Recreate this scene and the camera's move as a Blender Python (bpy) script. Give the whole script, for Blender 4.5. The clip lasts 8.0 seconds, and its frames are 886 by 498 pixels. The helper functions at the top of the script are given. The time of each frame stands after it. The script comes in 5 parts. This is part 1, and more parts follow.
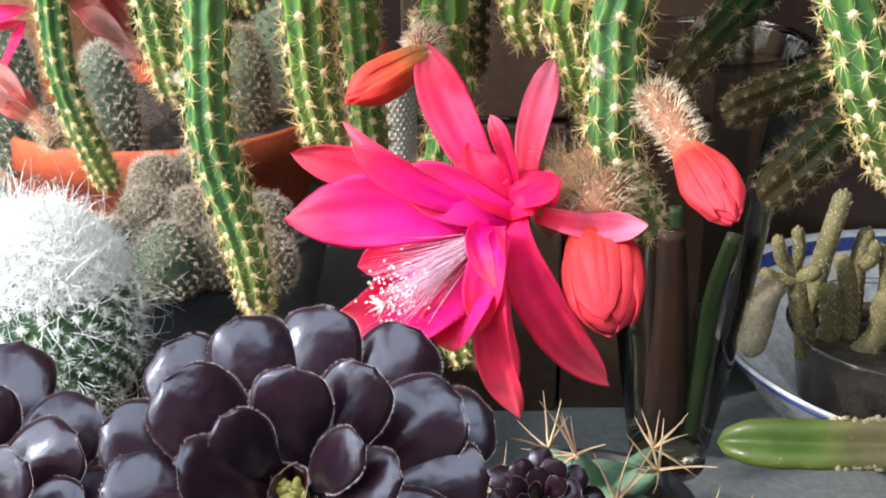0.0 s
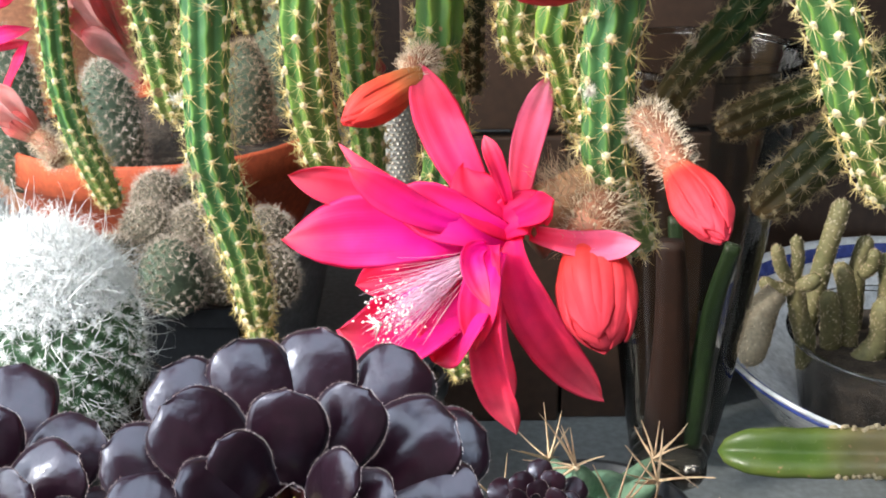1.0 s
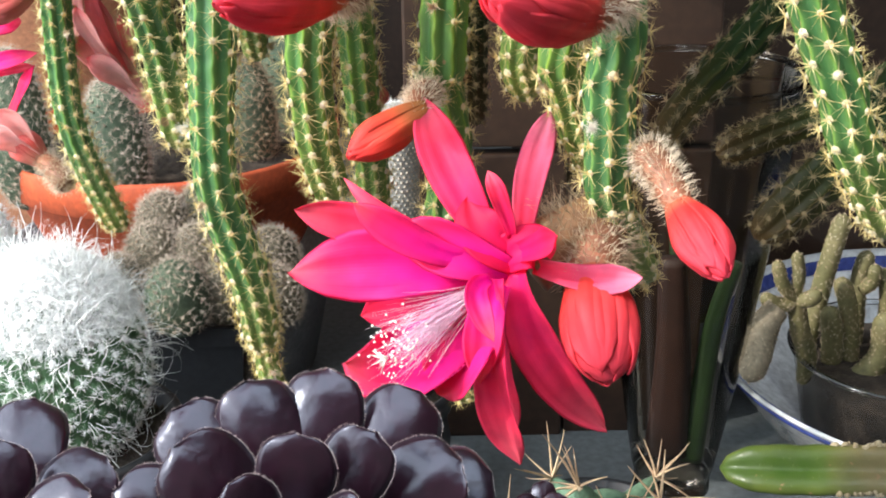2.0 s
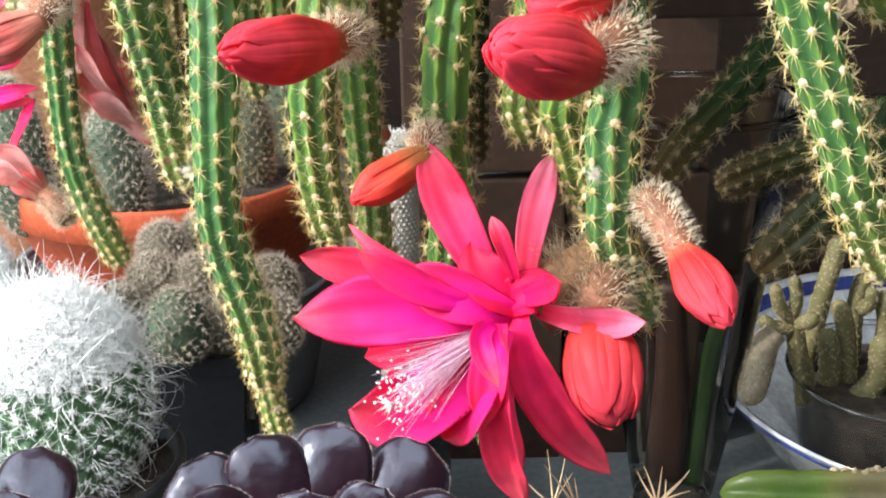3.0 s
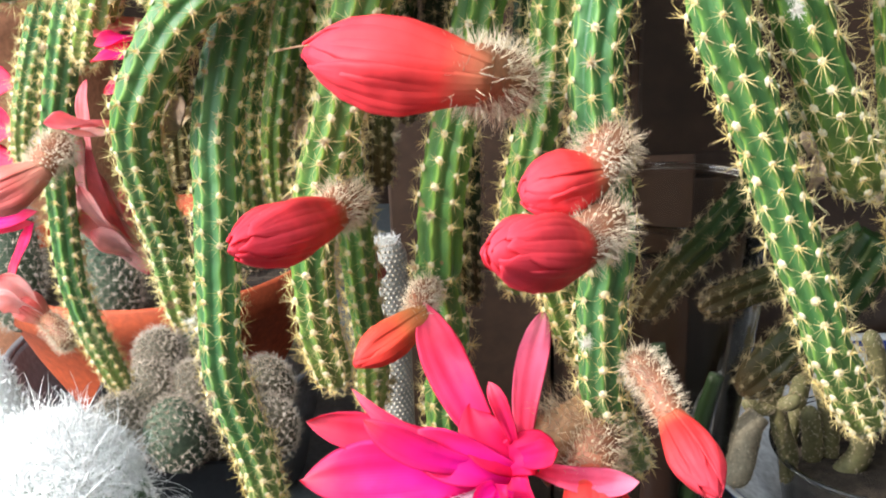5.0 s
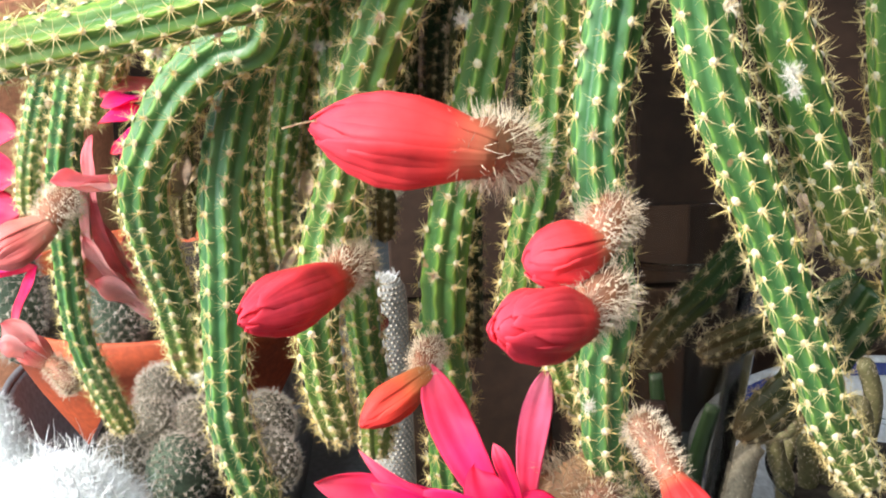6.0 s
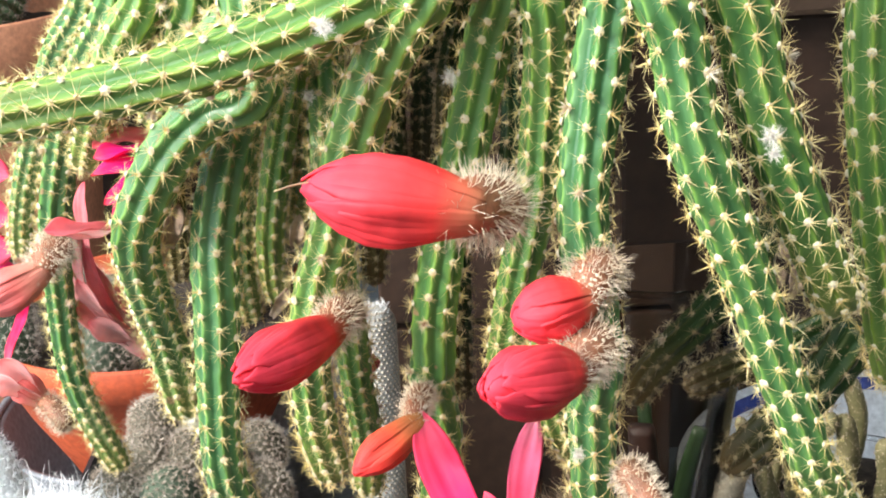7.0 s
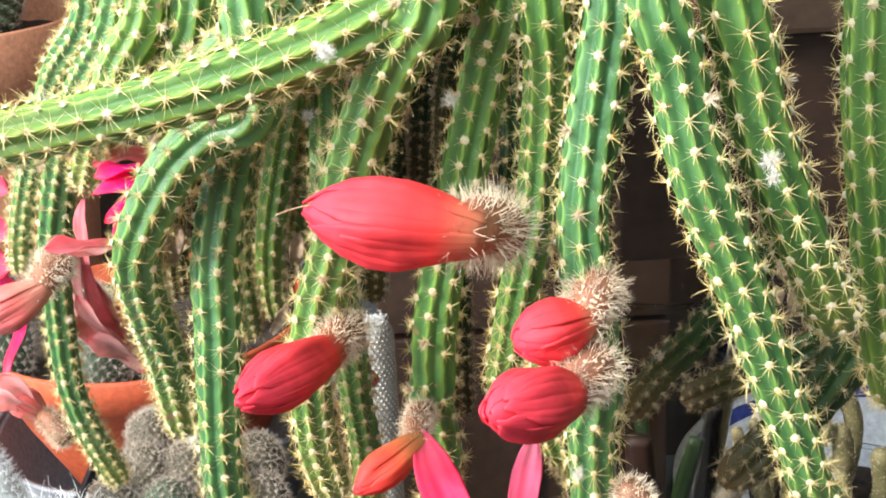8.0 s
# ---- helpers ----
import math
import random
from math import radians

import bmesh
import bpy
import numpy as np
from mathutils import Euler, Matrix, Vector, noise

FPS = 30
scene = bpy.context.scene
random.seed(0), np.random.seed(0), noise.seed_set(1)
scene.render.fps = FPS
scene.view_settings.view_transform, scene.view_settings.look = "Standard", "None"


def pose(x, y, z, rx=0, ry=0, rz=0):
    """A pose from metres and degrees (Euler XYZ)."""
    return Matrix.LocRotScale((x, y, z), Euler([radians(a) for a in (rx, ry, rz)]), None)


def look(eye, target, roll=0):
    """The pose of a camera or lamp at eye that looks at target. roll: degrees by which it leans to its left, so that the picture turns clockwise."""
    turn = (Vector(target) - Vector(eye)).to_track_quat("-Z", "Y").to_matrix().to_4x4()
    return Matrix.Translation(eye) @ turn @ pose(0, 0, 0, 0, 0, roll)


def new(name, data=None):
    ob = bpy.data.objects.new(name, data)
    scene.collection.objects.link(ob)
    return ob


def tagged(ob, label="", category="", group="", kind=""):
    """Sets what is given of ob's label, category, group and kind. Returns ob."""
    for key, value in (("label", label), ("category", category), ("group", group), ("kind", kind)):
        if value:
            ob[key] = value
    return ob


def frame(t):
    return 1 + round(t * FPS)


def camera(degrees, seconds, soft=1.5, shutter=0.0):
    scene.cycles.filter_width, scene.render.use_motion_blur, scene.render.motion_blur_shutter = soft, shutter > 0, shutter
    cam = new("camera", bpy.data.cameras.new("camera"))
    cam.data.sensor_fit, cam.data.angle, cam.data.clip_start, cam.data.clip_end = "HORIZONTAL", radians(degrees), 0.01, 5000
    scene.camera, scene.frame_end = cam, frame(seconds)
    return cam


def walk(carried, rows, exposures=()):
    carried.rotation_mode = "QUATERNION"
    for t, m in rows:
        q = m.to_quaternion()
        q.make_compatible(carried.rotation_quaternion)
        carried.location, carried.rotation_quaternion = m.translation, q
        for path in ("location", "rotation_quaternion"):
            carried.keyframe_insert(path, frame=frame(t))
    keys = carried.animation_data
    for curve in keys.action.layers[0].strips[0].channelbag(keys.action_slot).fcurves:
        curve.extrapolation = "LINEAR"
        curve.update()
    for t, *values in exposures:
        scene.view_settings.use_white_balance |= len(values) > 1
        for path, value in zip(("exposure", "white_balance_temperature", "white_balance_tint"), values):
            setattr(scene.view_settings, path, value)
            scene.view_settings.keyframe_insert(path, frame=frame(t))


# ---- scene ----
cam = camera(41.31, 8.0, soft=1.9, shutter=0.5)
PATH = [
    (0.0, (0.00233, -0.00303, 0.36272), (-0.00614, 1.83693, -0.42116), -0.135),
    (0.5, (0.00371, -0.00488, 0.36683), (-0.00914, 1.83753, -0.41121), -0.692),
    (1.0, (0.00474, -0.00565, 0.3673), (-0.01286, 1.83826, -0.40708), -0.747),
    (1.5, (0.00469, -0.00618, 0.37111), (-0.01714, 1.83885, -0.40049), -0.886),
    (3.0, (0.00192, -0.00459, 0.38493), (-0.00846, 1.84669, -0.37181), -1.187),
    (3.5, (0.00112, -0.00419, 0.39214), (-0.01146, 1.85417, -0.34702), -1.655),
    (4.0, (-0.00028, -0.00425, 0.40494), (0.00198, 1.85603, -0.32946), -2.014),
    (4.5, (-0.00096, -0.00439, 0.41502), (0.01663, 1.86021, -0.30813), -2.134),
    (6.0, (-0.00433, -0.00319, 0.44064), (0.03403, 1.86489, -0.27266), -2.265),
    (6.5, (-0.00499, -0.00328, 0.4493), (0.04214, 1.86624, -0.25969), -2.803),
    (7.0, (-0.00444, -0.00405, 0.4553), (0.05596, 1.86428, -0.25582), -2.675),
    (7.5, (-0.00513, -0.00409, 0.45901), (0.06053, 1.8648, -0.25018), -2.67),
    (8.0, (-0.00585, -0.00376, 0.46063), (0.06471, 1.86516, -0.248), -2.651),
]
EXPOSURES = [(0.0, 0.11), (3.5, 0.09), (6.0, 0.14), (8.0, 0.21)]
walk(cam, [(t, look(eye, target, roll)) for t, eye, target, roll in PATH], EXPOSURES)

# ---- light: assumed, unseen windows at the left of the table and above it ----
world = bpy.data.worlds.new("sky")
scene.world = world
world.use_nodes = True
wn = world.node_tree.nodes
sky = wn.new("ShaderNodeTexSky")
sky.sky_type, sky.sun_disc = "NISHITA", False
sky.sun_elevation, sky.sun_rotation = radians(35), radians(-114)
wn["Background"].inputs["Strength"].default_value = 0.12
world.node_tree.links.new(sky.outputs[0], wn["Background"].inputs["Color"])

sun = new("sun", bpy.data.lights.new("sun", "SUN"))
sun.data.energy, sun.data.angle, sun.data.color = 4.0, radians(2.5), (1.0, 0.94, 0.84)
sun.matrix_world = look((-1.65, -0.42, 1.55), (0, 0.3, 0.3))

# area lamps added for the assumed openings; the left one overhangs its opening
for name, at, aim, sx, sy, power in (("assumed_window_light", (-0.60, 0.08, 0.62), (0.0, 0.33, 0.26), 1.0, 0.9, 17.5),
                                     ("assumed_roof_light", (0.05, -0.10, 1.27), (0.05, 0.12, 0.2), 0.8, 0.8, 12.5)):
    lamp = new(name, bpy.data.lights.new(name, "AREA"))
    lamp.data.shape, lamp.data.size, lamp.data.size_y = "RECTANGLE", sx, sy
    lamp.data.energy, lamp.data.color = power, (0.84, 0.93, 1.0)
    lamp.matrix_world = look(at, aim)


# ---- materials ----
def material(name, rough=0.5, metal=0.0, coat=0.0, sheen=0.0, sss=0.0, spec=0.5):
    m = bpy.data.materials.new(name)
    m.use_nodes = True
    b = m.node_tree.nodes["Principled BSDF"]
    b.inputs["Roughness"].default_value = rough
    b.inputs["Metallic"].default_value = metal
    b.inputs["Coat Weight"].default_value = coat
    b.inputs["Sheen Weight"].default_value = sheen
    b.inputs["Specular IOR Level"].default_value = spec
    if sss:
        b.inputs["Subsurface Weight"].default_value = sss
        b.inputs["Subsurface Radius"].default_value = (0.004, 0.003, 0.0015)
    return m, m.node_tree.nodes, m.node_tree.links, b


def noise_node(nodes, links, scale, detail=4.0, coords="Object"):
    tc = nodes.new("ShaderNodeTexCoord")
    n = nodes.new("ShaderNodeTexNoise")
    n.inputs["Scale"].default_value, n.inputs["Detail"].default_value = scale, detail
    links.new(tc.outputs[coords], n.inputs["Vector"])
    return n


def ramp(nodes, links, source, stops):
    r = nodes.new("ShaderNodeValToRGB")
    while len(r.color_ramp.elements) < len(stops):
        r.color_ramp.elements.new(0.5)
    for e, (at, col) in zip(r.color_ramp.elements, stops):
        e.position, e.color = at, (*col, 1)
    links.new(source, r.inputs["Fac"])
    return r


def mixed(nodes, links, fac, a, b, mode="MIX"):
    n = nodes.new("ShaderNodeMix")
    n.data_type, n.blend_type = "RGBA", mode
    for socket, value in ((n.inputs["Factor"], fac), (n.inputs["A"], a), (n.inputs["B"], b)):
        if isinstance(value, (int, float)):
            socket.default_value = value
        elif isinstance(value, tuple):
            socket.default_value = (*value, 1)
        else:
            links.new(value, socket)
    return n.outputs["Result"]


def bumped(nodes, links, b, height, strength, distance):
    n = nodes.new("ShaderNodeBump")
    n.inputs["Strength"].default_value, n.inputs["Distance"].default_value = strength, distance
    links.new(height, n.inputs["Height"])
    links.new(n.outputs["Normal"], b.inputs["Normal"])


def value_of(nodes, name):
    a = nodes.new("ShaderNodeAttribute")
    a.attribute_name = name
    return a.outputs["Fac"]


def mottled(name, stops, scale=60.0, fine=400.0, bump=0.2, dist=0.0006, lumps=0.0, **kw):
    """A surface whose colour drifts over two scales, with fine relief."""
    m, n, l, b = material(name, **kw)
    big, small = noise_node(n, l, scale), noise_node(n, l, fine, 6.0)
    r = ramp(n, l, big.outputs["Fac"], stops)
    shade = ramp(n, l, small.outputs["Fac"], [(0.3, (0.72, 0.72, 0.72)), (0.7, (1.12, 1.12, 1.12))])
    l.new(mixed(n, l, 1.0, r.outputs["Color"], shade.outputs["Color"], "MULTIPLY"), b.inputs["Base Color"])
    height = small.outputs["Fac"]
    if lumps:
        height = mixed(n, l, lumps, height, noise_node(n, l, scale * 2.5, 2.0).outputs["Fac"])
    bumped(n, l, b, height, bump, dist)
    return m


def stem_material(name, valley, crest, tip, rough=0.42, spec=0.5):
    """Waxy stem skin: yellow-green ribs, with furrow shade and lit rib edges put into the colour; paler towards the
    growing tip.
    """
    m, n, l, b = material(name, rough=rough, sss=0.08, spec=spec)
    big, small = noise_node(n, l, 45.0), noise_node(n, l, 700.0, 5.0)
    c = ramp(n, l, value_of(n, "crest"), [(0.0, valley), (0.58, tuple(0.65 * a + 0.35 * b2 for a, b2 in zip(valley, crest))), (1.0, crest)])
    own = n.new("ShaderNodeObjectInfo")
    tone = ramp(n, l, own.outputs["Random"], [(0.0, (0.80, 0.90, 1.15)), (0.5, (1.0, 1.0, 1.0)), (1.0, (1.45, 1.14, 0.80))])
    c = mixed(n, l, 1.0, c.outputs["Color"], tone.outputs["Color"], "MULTIPLY")
    c = mixed(n, l, value_of(n, "tip"), c, tip)
    drift = ramp(n, l, big.outputs["Fac"], [(0.3, (0.70, 0.80, 0.72)), (0.7, (1.2, 1.1, 1.0))])
    c = mixed(n, l, 1.0, c, drift.outputs["Color"], "MULTIPLY")
    speck = ramp(n, l, small.outputs["Fac"], [(0.66, (0, 0, 0)), (0.74, (1, 1, 1))])
    c = mixed(n, l, mixed(n, l, 1.0, speck.outputs["Color"], (0.35, 0.35, 0.35), "MULTIPLY"), c, (0.30, 0.33, 0.16))
    scar = ramp(n, l, noise_node(n, l, 160.0, 2.0).outputs["Fac"], [(0.70, (0, 0, 0)), (0.73, (1, 1, 1))])
    c = mixed(n, l, scar.outputs["Color"], c, (0.26, 0.17, 0.085))
    l.new(c, b.inputs["Base Color"])
    wax = ramp(n, l, noise_node(n, l, 170.0, 3.0).outputs["Fac"], [(0.35, (0.30, 0.30, 0.30)), (0.70, (0.62, 0.62, 0.62))])
    l.new(wax.outputs["Color"], b.inputs["Roughness"])
    bumped(n, l, b, mixed(n, l, 0.45, noise_node(n, l, 260.0, 3.0).outputs["Fac"], small.outputs["Fac"]), 0.45, 0.0005)
    return m


def petal_material(name, inner, outer, tip, clear=0.3, turn=0.45, relief=0.1):
    """Petal: throat colour running out to the edge colour, fine veins along it, light shining through."""
    m, n, l, b = material(name, rough=0.5, spec=0.16)
    r = ramp(n, l, value_of(n, "along"), [(0.0, inner), (turn, tuple((a + c) / 2 for a, c in zip(inner, outer))), (turn * 1.6, outer), (1.0, tip)])
    edge = ramp(n, l, value_of(n, "across"), [(0.35, (0, 0, 0)), (1.0, (1, 1, 1))])
    c = mixed(n, l, mixed(n, l, 1.0, edge.outputs["Color"], (0.6, 0.6, 0.6), "MULTIPLY"), r.outputs["Color"], outer)
    vein = n.new("ShaderNodeTexWave")
    vein.inputs["Scale"].default_value, vein.inputs["Distortion"].default_value = 3.2, 1.5
    comb = n.new("ShaderNodeCombineXYZ")
    l.new(value_of(n, "across"), comb.inputs["X"])
    l.new(comb.outputs[0], vein.inputs["Vector"])
    drift = noise_node(n, l, 120.0)
    d = ramp(n, l, drift.outputs["Fac"], [(0.3, (0.80, 0.78, 0.80)), (0.7, (1.1, 1.12, 1.1))])
    c = mixed(n, l, 1.0, c, d.outputs["Color"], "MULTIPLY")
    l.new(c, b.inputs["Base Color"])
    bumped(n, l, b, vein.outputs["Fac"], relief, 0.0003)
    t = n.new("ShaderNodeBsdfTranslucent")
    l.new(c, t.inputs["Color"])
    mix = n.new("ShaderNodeMixShader")
    mix.inputs[0].default_value = clear
    l.new(b.outputs[0], mix.inputs[1])
    l.new(t.outputs[0], mix.inputs[2])
    l.new(mix.outputs[0], n["Material Output"].inputs["Surface"])
    return m


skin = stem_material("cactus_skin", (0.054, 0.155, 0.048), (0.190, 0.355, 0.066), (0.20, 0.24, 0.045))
# same skin for the inner stems, with the shade between stems put into its colour
skin_shaded = stem_material("shaded_cactus_skin", (0.012, 0.036, 0.009), (0.046, 0.060, 0.016), (0.13, 0.070, 0.028), 0.6, 0.25)
areole = mottled("areole_felt", [(0.3, (0.55, 0.46, 0.27)), (0.7, (0.80, 0.74, 0.55))], 300, 1500, rough=0.95, sheen=0.3)
spine = mottled("yellow_spine", [(0.3, (0.68, 0.48, 0.16)), (0.7, (0.85, 0.70, 0.36))], 80, 900, bump=0.0, rough=0.5)
spine_brown = mottled("brown_spine", [(0.3, (0.36, 0.25, 0.12)), (0.7, (0.60, 0.47, 0.27))], 80, 900, bump=0.0, rough=0.55)
spine_tan = mottled("tan_spine", [(0.3, (0.50, 0.30, 0.18)), (0.7, (0.74, 0.56, 0.36))], 70, 500, bump=0.05, rough=0.5)
hair_white = mottled("white_hair", [(0.3, (0.58, 0.43, 0.29)), (0.7, (0.84, 0.72, 0.56))], 90, 900, bump=0.0, rough=0.7)
hair_tan = mottled("tan_hair", [(0.3, (0.50, 0.36, 0.22)), (0.7, (0.76, 0.66, 0.50))], 90, 900, bump=0.0, rough=0.7)
hair_brown = mottled("brown_hair", [(0.3, (0.27, 0.18, 0.10)), (0.7, (0.50, 0.39, 0.27))], 90, 900, bump=0.0, rough=0.7)
hair_grey = mottled("grey_brown_spine", [(0.3, (0.46, 0.37, 0.29)), (0.7, (0.70, 0.60, 0.50))], 90, 900, bump=0.0, rough=0.7)
petal_red = petal_material("red_petal", (0.92, 0.014, 0.18), (0.92, 0.045, 0.125), (0.91, 0.15, 0.22), 0.38)
petal_core = petal_material("throat_petal", (0.92, 0.012, 0.19), (0.91, 0.025, 0.12), (0.91, 0.045, 0.12), 0.5)
petal_pale = petal_material("pale_pink_petal", (0.88, 0.02, 0.10), (0.86, 0.15, 0.27), (0.86, 0.30, 0.42), 0.4)
petal_magenta = petal_material("magenta_petal", (0.94, 0.008, 0.46), (0.93, 0.034, 0.17), (0.92, 0.12, 0.17), 0.42, 0.50)
petal_coral = petal_material("coral_petal", (0.92, 0.34, 0.34), (0.92, 0.26, 0.29), (0.92, 0.15, 0.20), 0.52, 0.5, 0.2)
petal_salmon = petal_material("salmon_petal", (0.93, 0.66, 0.62), (0.93, 0.46, 0.44), (0.92, 0.20, 0.23), 0.52, 0.5, 0.3)
bud_red = petal_material("red_bud", (0.52, 0.20, 0.10), (0.86, 0.062, 0.055), (0.89, 0.070, 0.115), 0.36, 0.16, 0.15)
bud_orange = petal_material("orange_bud", (0.50, 0.24, 0.08), (0.82, 0.090, 0.048), (0.87, 0.055, 0.06), 0.25, 0.3, 0.15)
bud_pink = petal_material("pink_bud", (0.62, 0.26, 0.18), (0.72, 0.15, 0.13), (0.76, 0.20, 0.20), 0.2, 0.3, 0.15)
tube_skin, tn, tl, tb = material("flower_tube", rough=0.6)
tr = ramp(tn, tl, value_of(tn, "along"), [(0.0, (0.66, 0.13, 0.08)), (0.3, (0.34, 0.12, 0.06)), (1.0, (0.17, 0.085, 0.045))])
ts = ramp(tn, tl, noise_node(tn, tl, 350.0).outputs["Fac"], [(0.3, (0.65, 0.65, 0.65)), (0.7, (1.15, 1.15, 1.15))])
tl.new(mixed(tn, tl, 1.0, tr.outputs["Color"], ts.outputs["Color"], "MULTIPLY"), tb.inputs["Base Color"])
tube_brown = mottled("open_flower_tube", [(0.3, (0.17, 0.085, 0.040)), (0.7, (0.30, 0.16, 0.075))], 120, 600, rough=0.7, bump=0.3)
filament = mottled("filament", [(0.3, (0.86, 0.45, 0.66)), (0.7, (0.88, 0.72, 0.80))], 90, 700, bump=0.0, rough=0.5)
anther = mottled("cream_anther", [(0.3, (0.82, 0.72, 0.62)), (0.7, (0.88, 0.84, 0.78))], 300, 900, rough=0.8)
aeonium_skin = mottled("aeonium_leaf", [(0.25, (0.0085, 0.0025, 0.0060)), (0.75, (0.022, 0.0048, 0.0100))], 45, 500, bump=0.55, dist=0.0016, lumps=0.85, rough=0.29, coat=0.14, spec=0.50, sheen=0.04)
aeonium_heart = mottled("aeonium_heart_leaf", [(0.25, (0.035, 0.008, 0.010)), (0.75, (0.070, 0.016, 0.014))], 60, 500, bump=0.08, rough=0.3, coat=0.2)
aeonium_skin.node_tree.nodes["Principled BSDF"].inputs["Specular Tint"].default_value = (0.72, 0.80, 1.0, 1)  # blue of the reflected sky put into highlights and sheen
aeonium_skin.node_tree.nodes["Principled BSDF"].inputs["Sheen Tint"].default_value = (0.70, 0.76, 1.0, 1)
cilia = mottled("leaf_margin_hair", [(0.3, (0.30, 0.22, 0.22)), (0.7, (0.46, 0.37, 0.37))], 90, 900, bump=0.0, rough=0.6)
bark = mottled("woody_stalk", [(0.3, (0.16, 0.10, 0.07)), (0.7, (0.30, 0.22, 0.16))], 80, 500, rough=0.85, bump=0.5)
ball_skin = mottled("ball_cactus_skin", [(0.3, (0.045, 0.11, 0.050)), (0.7, (0.10, 0.19, 0.085))], 90, 600, rough=0.55)
wool = mottled("white_wool", [(0.3, (0.86, 0.86, 0.85)), (0.7, (0.93, 0.93, 0.92))], 120, 900, bump=0.0, rough=0.9, sheen=0.3)
furry_skin = mottled("furry_cactus_skin", [(0.3, (0.085, 0.075, 0.05)), (0.7, (0.17, 0.145, 0.10))], 90, 600, rough=0.8)
glaucous = mottled("glaucous_skin", [(0.3, (0.09, 0.18, 0.11)), (0.7, (0.17, 0.28, 0.18))], 60, 500, rough=0.6)
finger_skin = mottled("finger_cactus_skin", [(0.3, (0.14, 0.135, 0.055)), (0.7, (0.25, 0.215, 0.105))], 70, 500, rough=0.7)
flat_skin = stem_material("three_winged_skin", (0.045, 0.095, 0.020), (0.085, 0.135, 0.035), (0.25, 0.19, 0.10), 0.55, 0.35)
cork = mottled("corky_edge", [(0.3, (0.34, 0.26, 0.15)), (0.7, (0.55, 0.46, 0.30))], 120, 700, rough=0.9, bump=0.5)
terracotta = mottled("terracotta", [(0.25, (0.42, 0.066, 0.020)), (0.75, (0.53, 0.098, 0.032))], 14, 260, rough=0.72, bump=0.12)
clay = mottled("fired_clay", [(0.25, (0.50, 0.20, 0.10)), (0.75, (0.60, 0.27, 0.15))], 14, 260, rough=0.75, bump=0.15)
black_plastic = mottled("black_plastic", [(0.25, (0.012, 0.013, 0.016)), (0.75, (0.022, 0.023, 0.027))], 30, 300, rough=0.4, bump=0.05)
grey_plastic = mottled("dark_grey_plastic", [(0.25, (0.15, 0.155, 0.17)), (0.75, (0.20, 0.205, 0.225))], 30, 300, rough=0.45, bump=0.05)
soil = mottled("potting_soil", [(0.3, (0.020, 0.014, 0.010)), (0.7, (0.075, 0.055, 0.040))], 160, 700, rough=0.95, bump=0.9, dist=0.002)
slate = mottled("grey_tabletop", [(0.3, (0.125, 0.142, 0.150)), (0.7, (0.175, 0.194, 0.204))], 9, 220, rough=0.34, bump=0.04)
dark_wood = mottled("dark_brown_wood", [(0.3, (0.030, 0.015, 0.009)), (0.7, (0.056, 0.030, 0.019))], 10, 160, rough=0.5, bump=0.1)
shelf_wood = mottled("worn_brown_wood", [(0.3, (0.10, 0.055, 0.032)), (0.7, (0.17, 0.10, 0.062))], 14, 180, rough=0.6, bump=0.12)
# unseen walls and ceiling, made pale to bounce light into the dark gaps
bounce_paint = mottled("warm_bounce_paint", [(0.3, (0.52, 0.48, 0.43)), (0.7, (0.60, 0.55, 0.50))], 3, 120, rough=0.9)
white_glaze = mottled("white_glaze", [(0.3, (0.78, 0.80, 0.82)), (0.7, (0.84, 0.85, 0.86))], 10, 200, rough=0.12, bump=0.0, coat=0.5)
blue_glaze = mottled("blue_glaze", [(0.3, (0.035, 0.055, 0.23)), (0.7, (0.07, 0.10, 0.34))], 60, 200, rough=0.15, bump=0.0, coat=0.5)
dry = mottled("dry_petal", [(0.3, (0.34, 0.22, 0.15)), (0.7, (0.52, 0.38, 0.28))], 90, 600, rough=0.8, bump=0.4)
tuft_wool = mottled("cream_wool", [(0.3, (0.72, 0.66, 0.56)), (0.7, (0.86, 0.82, 0.75))], 120, 900, bump=0.0, rough=0.9)
dry_tan = mottled("dry_tan", [(0.3, (0.42, 0.28, 0.15)), (0.7, (0.62, 0.46, 0.28))], 90, 600, rough=0.8, bump=0.4)


